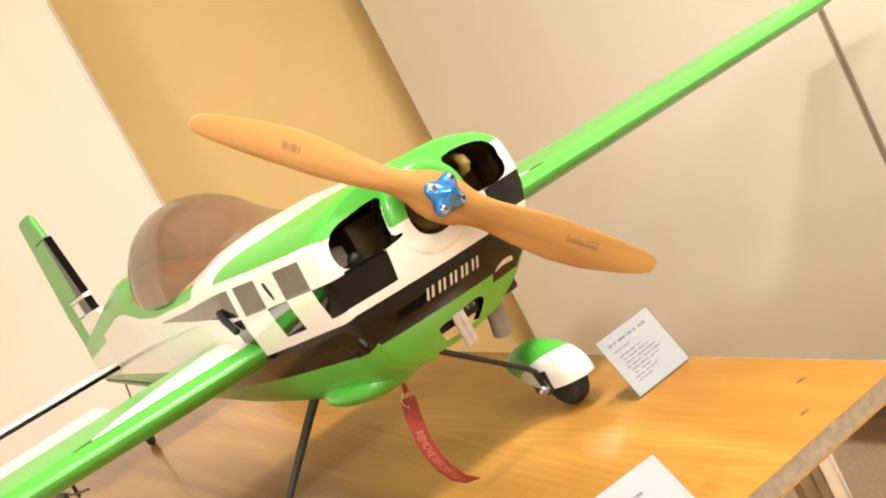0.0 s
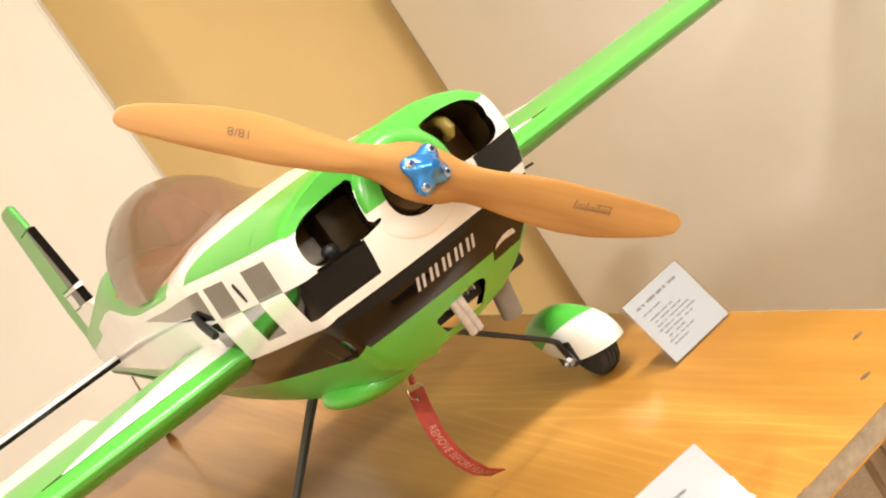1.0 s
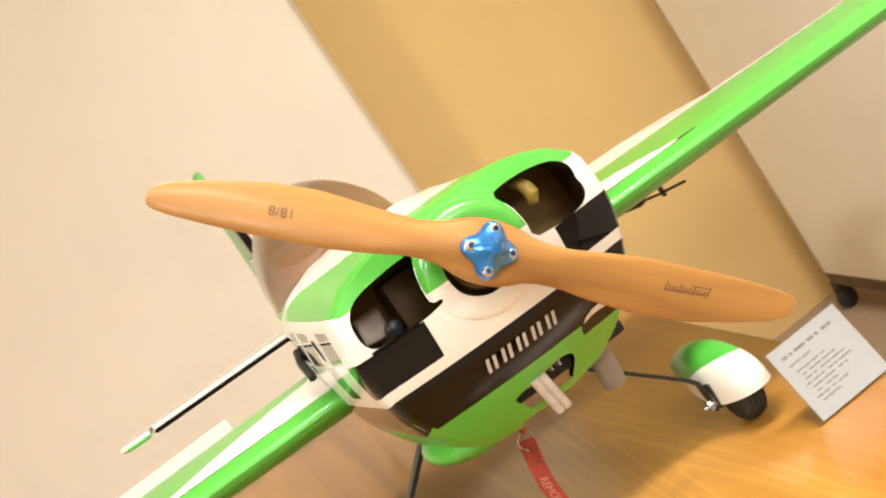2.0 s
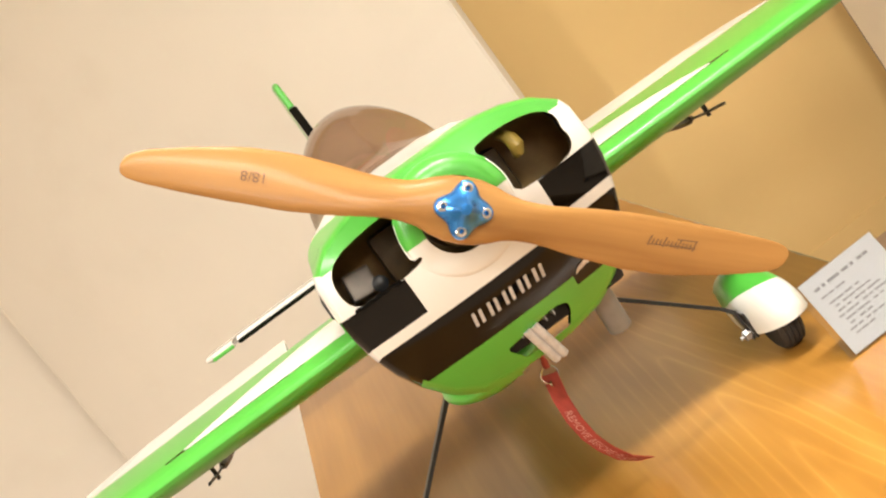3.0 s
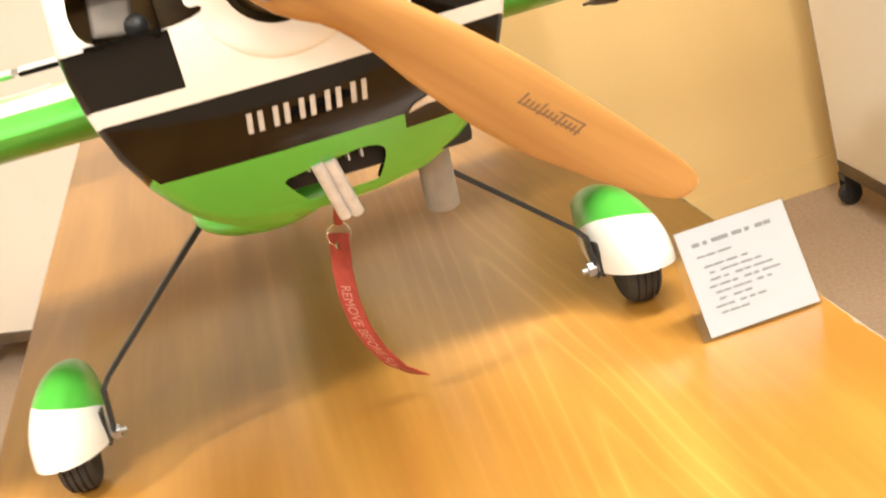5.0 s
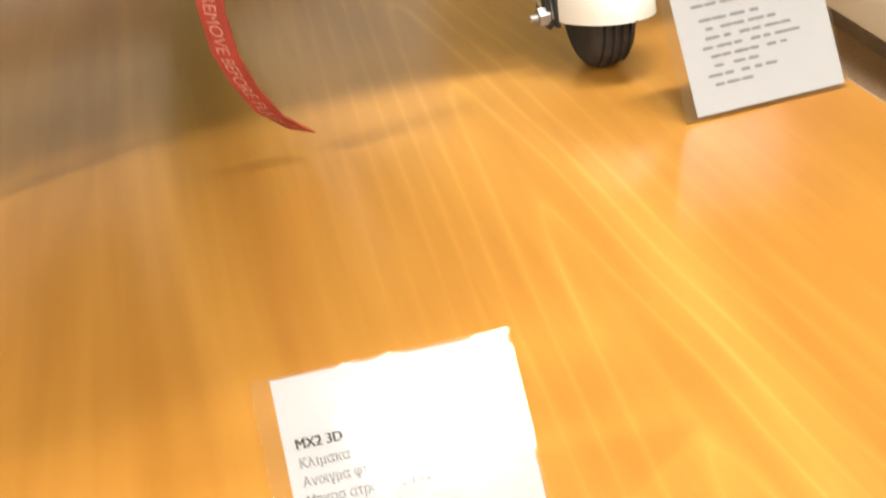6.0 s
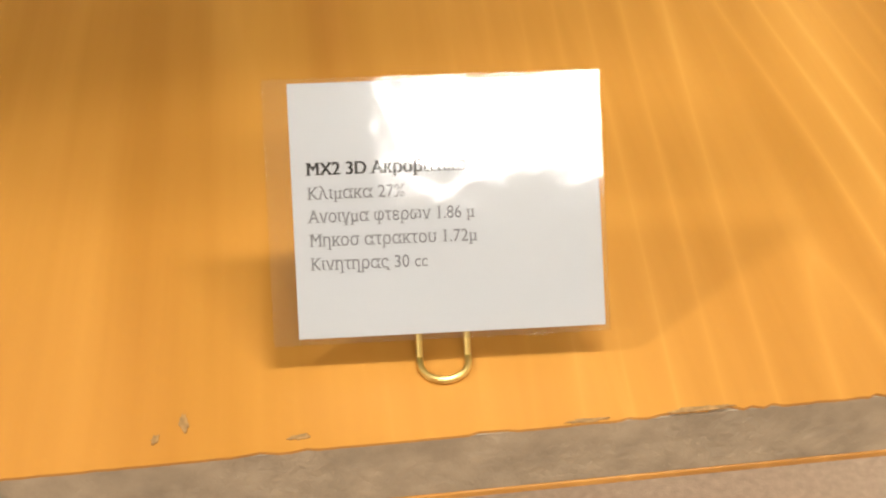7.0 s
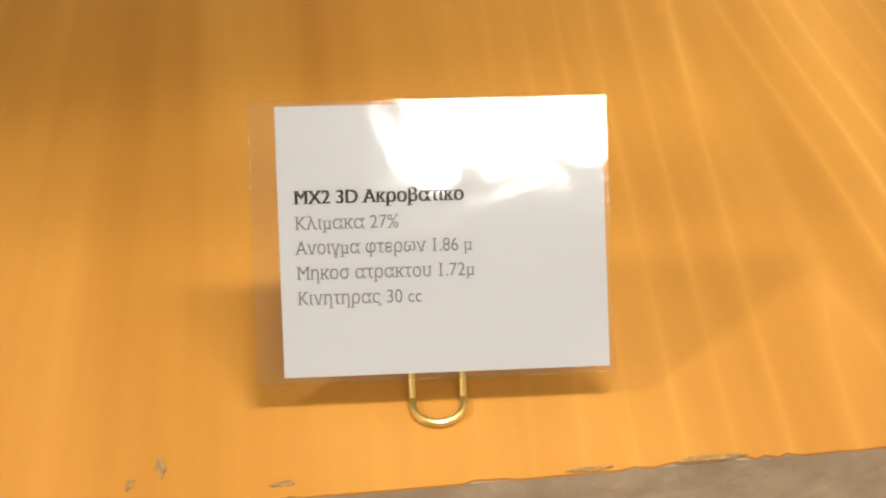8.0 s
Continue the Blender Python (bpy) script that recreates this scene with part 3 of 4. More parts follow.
def front_y(x, z):
    """The cowl's face: a dome, with a rounded collar round the shaft that melts into it below."""
    d, y = math.hypot(x - RING_X, z - RING_Z), dome(x, z)
    if d >= RING:
        return y
    u = max(0.0, (d - 0.0315) / (RING - 0.0315))
    collar = 0.0105 + (y - 0.0105) * (1 - math.sqrt(max(0.0, 1 - u * u)))
    return y + (collar - y) * min(1.0, max(0.22, (z + 0.024) / 0.024))


def front_paint(x, z):
    if math.hypot(x - RING_X, z - RING_Z) < RING:
        return 0 if z > -0.002 else 1
    if z > 0.0185:
        return 0
    if -0.0462 < z < -0.0165 and abs(x) > 0.059:
        return 2
    if z > -0.0549:
        return 1
    return 2 if z > (-0.0925 if x < 0.0450 else -0.1010) else 0


bv = [bm.verts.new((p.x, front_y(p.x, p.y), p.y)) for p in cv]
for f in cf:
    cx, cz = sum(cv[i].x for i in f) / 3, sum(cv[i].y for i in f) / 3
    if inside((cx, cz), outer) and not any(inside((cx, cz), h) for h in HOLES):
        bm.faces.new([bv[i] for i in f]).material_index = front_paint(cx, cz)
for v in [v for v in bm.verts if not v.link_faces]:
    bm.verts.remove(v)


def rims_hole(e):
    """An open edge inside the outline: the rim of an opening."""
    a, b = e.verts[0].co, e.verts[1].co
    return len(e.link_faces) == 1 and inside(((a.x + b.x) / 2, (a.z + b.z) / 2), outer) and min(math.hypot(a.x - x, a.z - z) for x, z in outer) > 0.0045


hole_edges = [e for e in bm.edges if rims_hole(e)]
r = bmesh.ops.extrude_edge_only(bm, edges=hole_edges)
for v in [g for g in r["geom"] if isinstance(g, bmesh.types.BMVert)]:
    v.co.y += 0.012
for f in [g for g in r["geom"] if isinstance(g, bmesh.types.BMFace)]:
    f.material_index = 2
cowl = part("cowl", bm, FILM, plane, "green, white and black glossy engine cowl with open cheek intakes", smooth=True)


bm = bmesh.new()
LOOPS = [(IN, 0.0, 0.0), (0.976, 0.0035, 0.0), (0.991, 0.010, 0.0), (1.0, 0.022, 0.0), (1.0, 0.022, 0.086), (1.0, 0.022, 0.107), (1.0, 0.022, SEAM)]
cols, base = [], rows(0.1)
for scale, back, least in LOOPS:
    right = []
    for x, z in base:
        y = dome(x * IN, MID + (z - MID) * IN) + back
        y = max(min(y, SEAM - 0.002), least)
        full = section(y, x, z)
        right.append(Vector((x * scale, y, MID + (z + (full.z - z) * min(1.0, back / 0.022) - MID) * scale)))
    cols.append([bm.verts.new(p) for p in right] + [bm.verts.new((-p.x, p.y, p.z)) for p in right[-2:0:-1]])
n, k = len(cols[0]), len(base)
for c, (a, b) in enumerate(zip(cols, cols[1:])):
    for i in range(n):
        j = (i + 1) % n
        r0, r1 = (i if i < k else n - i), (j if j < k else n - j)
        xm, zm = (base[r0][0] + base[r1][0]) / 2, (base[r0][1] + base[r1][1]) / 2
        if c > 1 and min(r0, r1) >= k - (5 if i < k - 1 else 2):
            continue
        bm.faces.new((a[i], a[j], b[j], b[i])).material_index = paint((a[i].co.y + b[i].co.y) / 2, xm, zm, min(r0, r1))
part("cowl_side", bm, FILM, plane, "glossy painted side of the cowl", smooth=True)

# engine seen through the intakes
bm = bmesh.new()
loops = []
for y in (0.058, 0.085, SEAM - 0.003):
    right = [Vector((x * 0.955, max(y, dome(x * IN, z * IN) + 0.004), MID + (z - MID) * 0.955)) for x, z in rows(0.1) if z > -0.09]
    loops.append(right[::-1] + [Vector((-p.x, p.y, p.z)) for p in right[1:]])
rings(bm, loops, closed=False)
part("cowl_liner", bm, RESIN, plane, "olive-brown inner face of the cowl", smooth=True)
engine = new("engine")
engine.parent = plane
tagged(engine, "dark petrol engine inside the cowl")
bm = bmesh.new()
half = [(x * 0.972, MID + (z - MID) * 0.972) for x, z in rows(0.1) if z > -0.098]
full = half + [(-x, z) for x, z in half[:0:-1]]
rings(bm, [[(x, y, z) for x, z in full] for y in (0.113, 0.118)])
part("firewall", bm, PLY, engine, "oiled brown plywood firewall")
bm = bmesh.new()
lathe(bm, [(0.024, 0.0), (0.026, 0.004), (0.026, 0.05), (0.034, 0.055), (0.034, 0.09)], pose(0, 0.022, 0, -90, 0, 0), 28)
part("crankcase", bm, SMOKE, engine, smooth=True)
bm = bmesh.new()
box(bm, 0.034, 0.056, 0.075, 0.111, -0.02, 0.022, 0.006)
part("cylinder", bm, SMOKE, engine, "brown-tinted cylinder block", smooth=True)
bm = bmesh.new()
box(bm, -0.064, -0.030, 0.070, 0.108, -0.022, 0.020, 0.005)
part("silencer", bm, SMOKE, engine, "brown-tinted box beside the crankcase", smooth=True)
# added box above the exhaust pipe; its near-black colour is the underside's shade
bm = bmesh.new()
box(bm, 0.044, 0.084, 0.100, 0.150, -0.122, -0.098, 0.005)
part("exhaust_shade_box", bm, DARK, engine, smooth=True)
# added near-black block: gives the outlet its shade behind the fins
bm = bmesh.new()
box(bm, -0.034, 0.050, 0.097, 0.112, -0.119, -0.084, 0.004)
part("outlet_shade_block", bm, DARK, engine, "added near-black block that darkens the outlet behind the cooling fins", smooth=True)
bm = bmesh.new()
box(bm, -0.011, 0.011, -0.006, 0.006, -0.011, 0.011, 0.002, m=pose(-0.086, 0.074, -0.004, -15, 8, 5))
part("metal_plate", bm, DULL, engine, "grey metal ignition box")
bm = bmesh.new()
lathe(bm, [(0.004, -0.004), (0.0062, -0.003), (0.0062, 0.006), (0.003, 0.008)], pose(-0.074, 0.062, -0.011, 90, 0, 0), 14)
part("knob", bm, PLASTIC, engine, smooth=True)
bm = bmesh.new()
tube(bm, [(0.058, 0.056, 0.026), (0.061, 0.047, 0.0235), (0.0635, 0.042, 0.0185), (0.0640, 0.041, 0.0130), (0.0625, 0.043, 0.0085), (0.060, 0.048, 0.0060)], [0.0028, 0.0044, 0.0056, 0.0060, 0.0050, 0.0026], 14)
part("fuel_tube", bm, YELLOW, engine, "yellow plastic fuel tube", smooth=True)
for x in range(5):
    bm = bmesh.new()
    box(bm, -0.012 + x * 0.0075, -0.0105 + x * 0.0075, 0.080, 0.112, -0.1095, -0.090, 0.0004)
    part("cooling_fin", bm, ALUMINIUM, engine, "thin metal cooling fin")
for x in (-0.0026, 0.0042):
    bm = bmesh.new()
    tube(bm, [(x - 0.004, 0.078, -0.105), (x + 0.001, 0.089, -0.126), (x + 0.0045, 0.097, -0.1405)], 0.0038, 14)
    part("drain_pipe", bm, ZINC, engine, "dull silver drain pipe", smooth=True)
bm = bmesh.new()
tube(bm, [(0.062, 0.118, -0.100), (0.062, 0.130, -0.130), (0.062, 0.141, -0.158), (0.062, 0.1405, -0.1565)], [0.0100, 0.0100, 0.0100, 0.0078], 20)
part("exhaust_pipe", bm, PIPE, engine, "dull grey metal exhaust pipe", smooth=True)

bm = bmesh.new()
loops = []
for i in range(13):
    x = -0.101 + 0.039 * i / 12
    z = -0.0163 + 0.0005 * math.sin(i * 2.1)
    loops.append([(x, dome(x, z) - 0.0010, z + 0.0016 + 0.0003 * math.sin(i * 3.7)), (x, dome(x, z) - 0.0012, z - 0.0012), (x, dome(x, z) + 0.0030, z - 0.0010), (x, dome(x, z) + 0.0030, z + 0.0016)])
rings(bm, loops)
part("lip_tape", bm, BLACK, plane, "creased glossy black tape along the intake lip", smooth=True)
bm = bmesh.new()
for a, b in (((0.0473, -0.0925), (0.0505, -0.0888)), ((0.0583, -0.0905), (0.0583, -0.0862)), ((0.0675, -0.0910), (0.0660, -0.0860)), ((0.0750, -0.0920), (0.0730, -0.0872))):
    for x, z in (a, b):
        bm.verts.new((x, dome(x, z) - 0.0010, z))
bm.verts.ensure_lookup_table()
for i in (0, 2, 4):
    bm.faces.new([bm.verts[k] for k in (i, i + 1, i + 3, i + 2)])
part("silver_patch", bm, PATCH, plane, "small silver patch on the black band")

# white block letters of the sponsor's mark, as bars
badge = new("badge")
badge.parent = plane
tagged(badge, "row of white printed bars on the black band")
for i in range(5):
    x0 = -0.0375 + i * 0.0137
    z0 = -0.0785 + i * 0.0002
    for dx0, dx1, dz0, dz1 in ((0.0010, 0.0038, 0.0, 0.0108), (0.0068, 0.0096, 0.0, 0.0108)):
        bm = bmesh.new()
        q = []
        for x, z in ((dx0, dz0), (dx1, dz0), (dx1, dz1), (dx0, dz1)):
            px, pz = x0 + x + z * 0.12, z0 + z
            q.append(bm.verts.new((px, dome(px, pz) - 0.0006, pz)))
        bm.faces.new(q)
        part("bar", bm, PRINT, badge)

# slot in the hull's side, its shade a near-black oval, and the fairing under the belly
for side in (-1, 1):
    bm = bmesh.new()
    loops = []
    for r, d in ((1.0, -0.001), (0.9, 0.0008), (0.05, 0.0008)):
        loops.append([(side * (0.1163 + d), 0.1860 + r * (0.0028 * math.cos(a) + 0.0045 * math.sin(a)), -0.001 + r * 0.0105 * math.sin(a)) for a in [2 * math.pi * i / 20 for i in range(20)]])
    rings(bm, loops)
    part("slot", bm, DARK, plane, "small slot, its shaded inside painted as a near-black oval", smooth=True)
bm = bmesh.new()
loops = []
for i in range(25):
    a = math.pi * i / 24
    y, w = 0.262 - 0.080 * math.cos(a), max(0.01, math.sin(a)) ** 0.8
    loops.append([(-0.036 + 0.050 * w * math.cos(b), y, -0.139 + 0.0195 * w * math.sin(b)) for b in [2 * math.pi * k / 28 for k in range(28)]])
rings(bm, loops)
part("belly_fairing", bm, GREEN, plane, "rounded green fairing under the belly", smooth=True)

# canopy
CAN_TOP = [(0.33, 0.061), (0.38, 0.063), (0.42, 0.069), (0.46, 0.082), (0.50, 0.100), (0.56, 0.128), (0.60, 0.141), (0.65, 0.149), (0.72, 0.151), (0.78, 0.144), (0.84, 0.128), (0.90, 0.108), (0.94, 0.094)]
CAN_LOW = [(0.33, 0.058), (0.38, 0.052), (0.42, 0.045), (0.48, 0.034), (0.56, 0.034), (0.68, 0.036), (0.75, 0.044), (0.84, 0.060), (0.94, 0.090)]
CAN_WIDE = [(0.33, 0.020), (0.36, 0.050), (0.40, 0.070), (0.44, 0.079), (0.48, 0.085), (0.56, 0.090), (0.68, 0.083), (0.75, 0.077), (0.80, 0.067), (0.84, 0.055), (0.90, 0.034), (0.94, 0.016)]
bm = bmesh.new()
loops = []
for i in range(33):
    y = 0.33 + (0.94 - 0.33) * i / 32
    a, b, w = lerp(CAN_TOP, y), lerp(CAN_LOW, y), lerp(CAN_WIDE, y)
    loops.append([(w * math.cos(t), y + 0.055 * math.cos(t) ** 2 * (1 if y < 0.5 else max(0, (0.62 - y) / 0.12)), b + (a - b) * max(0, math.sin(t)) ** 1.05) for t in [math.pi * j / 28 for j in range(29)]])
rings(bm, loops, closed=False)
canopy = part("canopy", bm, CANOPY, plane, "smoked brown see-through bubble canopy", smooth=True)

# wings
def wing(side):
    w = new("wing")
    w.parent = plane
    tagged(w, "green wing with a white wedge and thin black line on top")
    xs = [0.1, 0.13, 0.17, 0.21, 0.25, 0.28, 0.306, 0.328, 0.36, 0.42, 0.50, 0.58, 0.66, 0.74, 0.82, 0.88, 0.915, 0.928]
    bm = bmesh.new()
    cols = []
    for x in xs:
        f = (x - 0.1) / 0.83
        chord, lead, t = 0.47 - 0.17 * f, 0.300 + 0.03 * f, 0.100
        if x > 0.9:
            t *= 0.75 if x < 0.92 else 0.3
        g = min(1, (x - 0.1) / 0.206)
        front, back = 0.046 + 0.007 * g, 0.31 - 0.249 * g
        if x > 0.31:
            front, back = 0.053, 0.0535
        top = [0.76, 0.6, 0.45, 0.33, back + 0.006 + 0.02 * (1 - g), back + 0.0035, back, front + (back - front) * 0.5, front, front - 0.0035, 0.028, 0.016, 0.008, 0.003, 0.0]
        top = sorted(top, reverse=True)
        under = [0.003, 0.008, 0.02, 0.05, 0.1, 0.2, 0.35, 0.55, 0.76]

        def high(u):
            return 5 * t * chord * (0.2969 * math.sqrt(u) - 0.126 * u - 0.3516 * u * u + 0.2843 * u ** 3 - 0.1036 * u ** 4)
        cols.append([bm.verts.new((side * x, lead + u * chord, -0.057 + high(u))) for u in top] + [bm.verts.new((side * x, lead + u * chord, -0.057 - high(u))) for u in under])
    m = len(cols[0])
    for c, (a, b) in enumerate(zip(cols, cols[1:])):
        xm = (xs[c] + xs[c + 1]) / 2
        for i in range(m):
            j = (i + 1) % m
            kind = 0
            if xm < 0.307 and i in (6, 7):
                kind = 1
            if xm < 0.307 and i in (5, 8) and xm > 0.17 or 0.306 < xm < 0.328 and i in (5, 6, 7, 8):
                kind = 2
            bm.faces.new((a[i], a[j], b[j], b[i])).material_index = kind
    bm.faces.new(cols[-1])
    part("wing_panel", bm, FILM, w, smooth=True)
    bm = bmesh.new()
    loops = []
    for x, up in ((0.20, 0.0185), (0.40, 0.0160), (0.47, 0.0120), (0.53, 0.0060), (0.65, 0.0040), (0.895, 0.0020)):
        f = (x - 0.1) / 0.83
        chord, lead = 0.47 - 0.17 * f, 0.300 + 0.03 * f
        y0, y1 = lead + chord * 0.768, lead + chord
        h = chord * 0.020
        loops.append([(side * x, y0, -0.057 + h), (side * x, y0 - 0.003, -0.057), (side * x, y0, -0.057 - h), (side * x, y1, -0.0585 + up), (side * x, y1, -0.0555 + up)])
    rings(bm, loops)
    part("aileron", bm, [WHITE], w, "white aileron raised a little")
    bm = bmesh.new()
    loops = []
    for x in (0.105, 0.197):
        f = (x - 0.1) / 0.83
        chord, lead = 0.47 - 0.17 * f, 0.300 + 0.03 * f
        y0, y1, h = lead + chord * 0.76, lead + chord, chord * 0.021
        loops.append([(side * x, y0, -0.057 + h), (side * x, y0, -0.057 - h), (side * x, y1, -0.0585), (side * x, y1, -0.0555)])
    rings(bm, loops)
    part("root_fairing", bm, [GREEN], w)
    # aileron linkage under the wing
    s = side
    bm = bmesh.new()
    tube(bm, [(s * 0.32, 0.412, -0.091), (s * 0.32, 0.49, -0.0955), (s * 0.32, 0.60, -0.099), (s * 0.32, 0.668, -0.104)], 0.0016, 8)
    part("pushrod", bm, PLASTIC, w, "black aileron pushrod", smooth=True)
    bm = bmesh.new()
    box(bm, s * 0.32 - 0.002, s * 0.32 + 0.002, 0.478, 0.485, -0.100, -0.075, 0.001)
    part("servo_arm", bm, PLASTIC, w, "black servo arm")
    bm = bmesh.new()
    tube(bm, [(s * 0.32, 0.545, -0.097), (s * 0.32, 0.56, -0.098), (s * 0.32, 0.61, -0.0995), (s * 0.32, 0.64, -0.102)], [0.003, 0.0052, 0.0056, 0.003], 8)
    box(bm, s * 0.32 - 0.0012, s * 0.32 + 0.0012, 0.588, 0.600, -0.098, -0.068, 0.0008)
    part("control_horn", bm, PLASTIC, w, "black aileron control horn")
    bm = bmesh.new()
    tube(bm, [(s * 0.117, 0.350, 0.0), (s * 0.121, 0.335, -0.010), (s * 0.121, 0.318, -0.026)], 0.0042, 8)
    part("root_clip", bm, PLASTIC, w, "black clip at the wing root", smooth=True)


wing(1)
wing(-1)


# tail
def plate(name, outline, thick, mats, parent, label, m, pick=None):
    """A flat rounded tail surface: an outline in (along, up), swollen to a thickness."""
    bm = bmesh.new()
    c = Vector((sum(p[0] for p in outline) / len(outline), sum(p[1] for p in outline) / len(outline)))
    loops = []
    for k, h in ((0.975, 1.0), (1.0, 0.45), (1.0, -0.45), (0.975, -1.0)):
        loops.append([(thick / 2 * h, c.x + (p[0] - c.x) * k, c.y + (p[1] - c.y) * k) for p in outline])
    rings(bm, loops)
    if pick:
        for f in bm.faces:
            f.material_index = pick(f.calc_center_median())
    return part(name, bm, mats, parent, label, at=m)


fin = new("fin")
fin.parent = plane
tagged(fin, "upright green tail fin with a black front edge and checked foot")
plate("fin_panel", [(1.335, 0.118), (1.36, 0.118), (1.40, 0.118), (1.40, 0.235), (1.335, 0.235)], 0.014, GREEN, fin, "", None)
plate("fin_edge", [(1.290, 0.118), (1.332, 0.118), (1.334, 0.235), (1.322, 0.235)], 0.0142, BLACK, fin, "black front edge", None)
plate("fin_foot", [(1.20, 0.045), (1.40, 0.040), (1.40, 0.082), (1.262, 0.082)], 0.0144, WHITE, fin, "white foot", None)
plate("check", [(1.285, 0.084), (1.345, 0.084), (1.345, 0.110), (1.292, 0.110)], 0.0146, BLACK, fin, "black check", None)
plate("check", [(1.347, 0.084), (1.40, 0.084), (1.40, 0.110), (1.347, 0.110)], 0.0144, WHITE, fin, "white check", None)
plate("fin_stripe", [(1.285, 0.111), (1.40, 0.111), (1.40, 0.117), (1.287, 0.117)], 0.0144, WHITE, fin, "white stripe", None)
rudder = plate("rudder", [(1.404, -0.03), (1.47, -0.035), (1.482, 0.09), (1.445, 0.283), (1.430, 0.290), (1.366, 0.288), (1.352, 0.282), (1.335, 0.238), (1.404, 0.238)], 0.011, GREEN, fin, "light green rudder", None)
for side in (1, -1):
    st = new("stabilizer")
    st.parent = plane
    tagged(st, "black and white tailplane half with a pale tip")
    mt = Matrix(((0, 0, side, 0), (0, 1, 0, 0), (1, 0, 0, -0.017), (0, 0, 0, 1)))
    plate("tail_panel", [(1.219, 0.015), (1.234, 0.29), (1.325, 0.292), (1.335, 0.015)], 0.010, WHITE, st, "white panel", mt)
    plate("tail_edge", [(1.216, 0.015), (1.231, 0.29), (1.30, 0.29), (1.30, 0.015)], 0.007, BLACK, st, "black underside", Matrix.Translation((0, 0, -0.0045)) @ mt)
    plate("elevator", [(1.339, 0.02), (1.329, 0.292), (1.215, 0.297), (1.210, 0.335), (1.222, 0.348), (1.345, 0.346), (1.42, 0.20), (1.43, 0.02)], 0.009, WHITE, st, "white elevator", mt)
    plate("horn_edge", [(1.208, 0.298), (1.204, 0.335), (1.25, 0.345), (1.25, 0.298)], 0.006, GREEN, st, "green edge under the elevator tip", Matrix.Translation((0, 0, -0.004)) @ mt)
tw = new("tail_wheel")
tw.parent = plane
tagged(tw, "small black tail wheel on a wire strut")
TAIL = AIR.inverted() @ Vector((-0.012, 1.45, 0.74 + 0.0165))
bm = bmesh.new()
lathe(bm, [(0.006, -0.006), (0.014, -0.006), (0.0165, -0.003), (0.0165, 0.003), (0.014, 0.006), (0.006, 0.006)], Matrix.Translation(TAIL) @ pose(0, 0, 0, 0, 90, 0), 18)
part("tyre", bm, RUBBER, tw, smooth=True)
bm = bmesh.new()
tube(bm, [(0.0, 1.38, -0.052), (0.004, 1.42, -0.085), (0.009, TAIL.y, TAIL.z + 0.02), (0.009, TAIL.y, TAIL.z), (-0.009, TAIL.y, TAIL.z)], 0.0018, 8)
part("strut", bm, STEEL, tw, smooth=True)


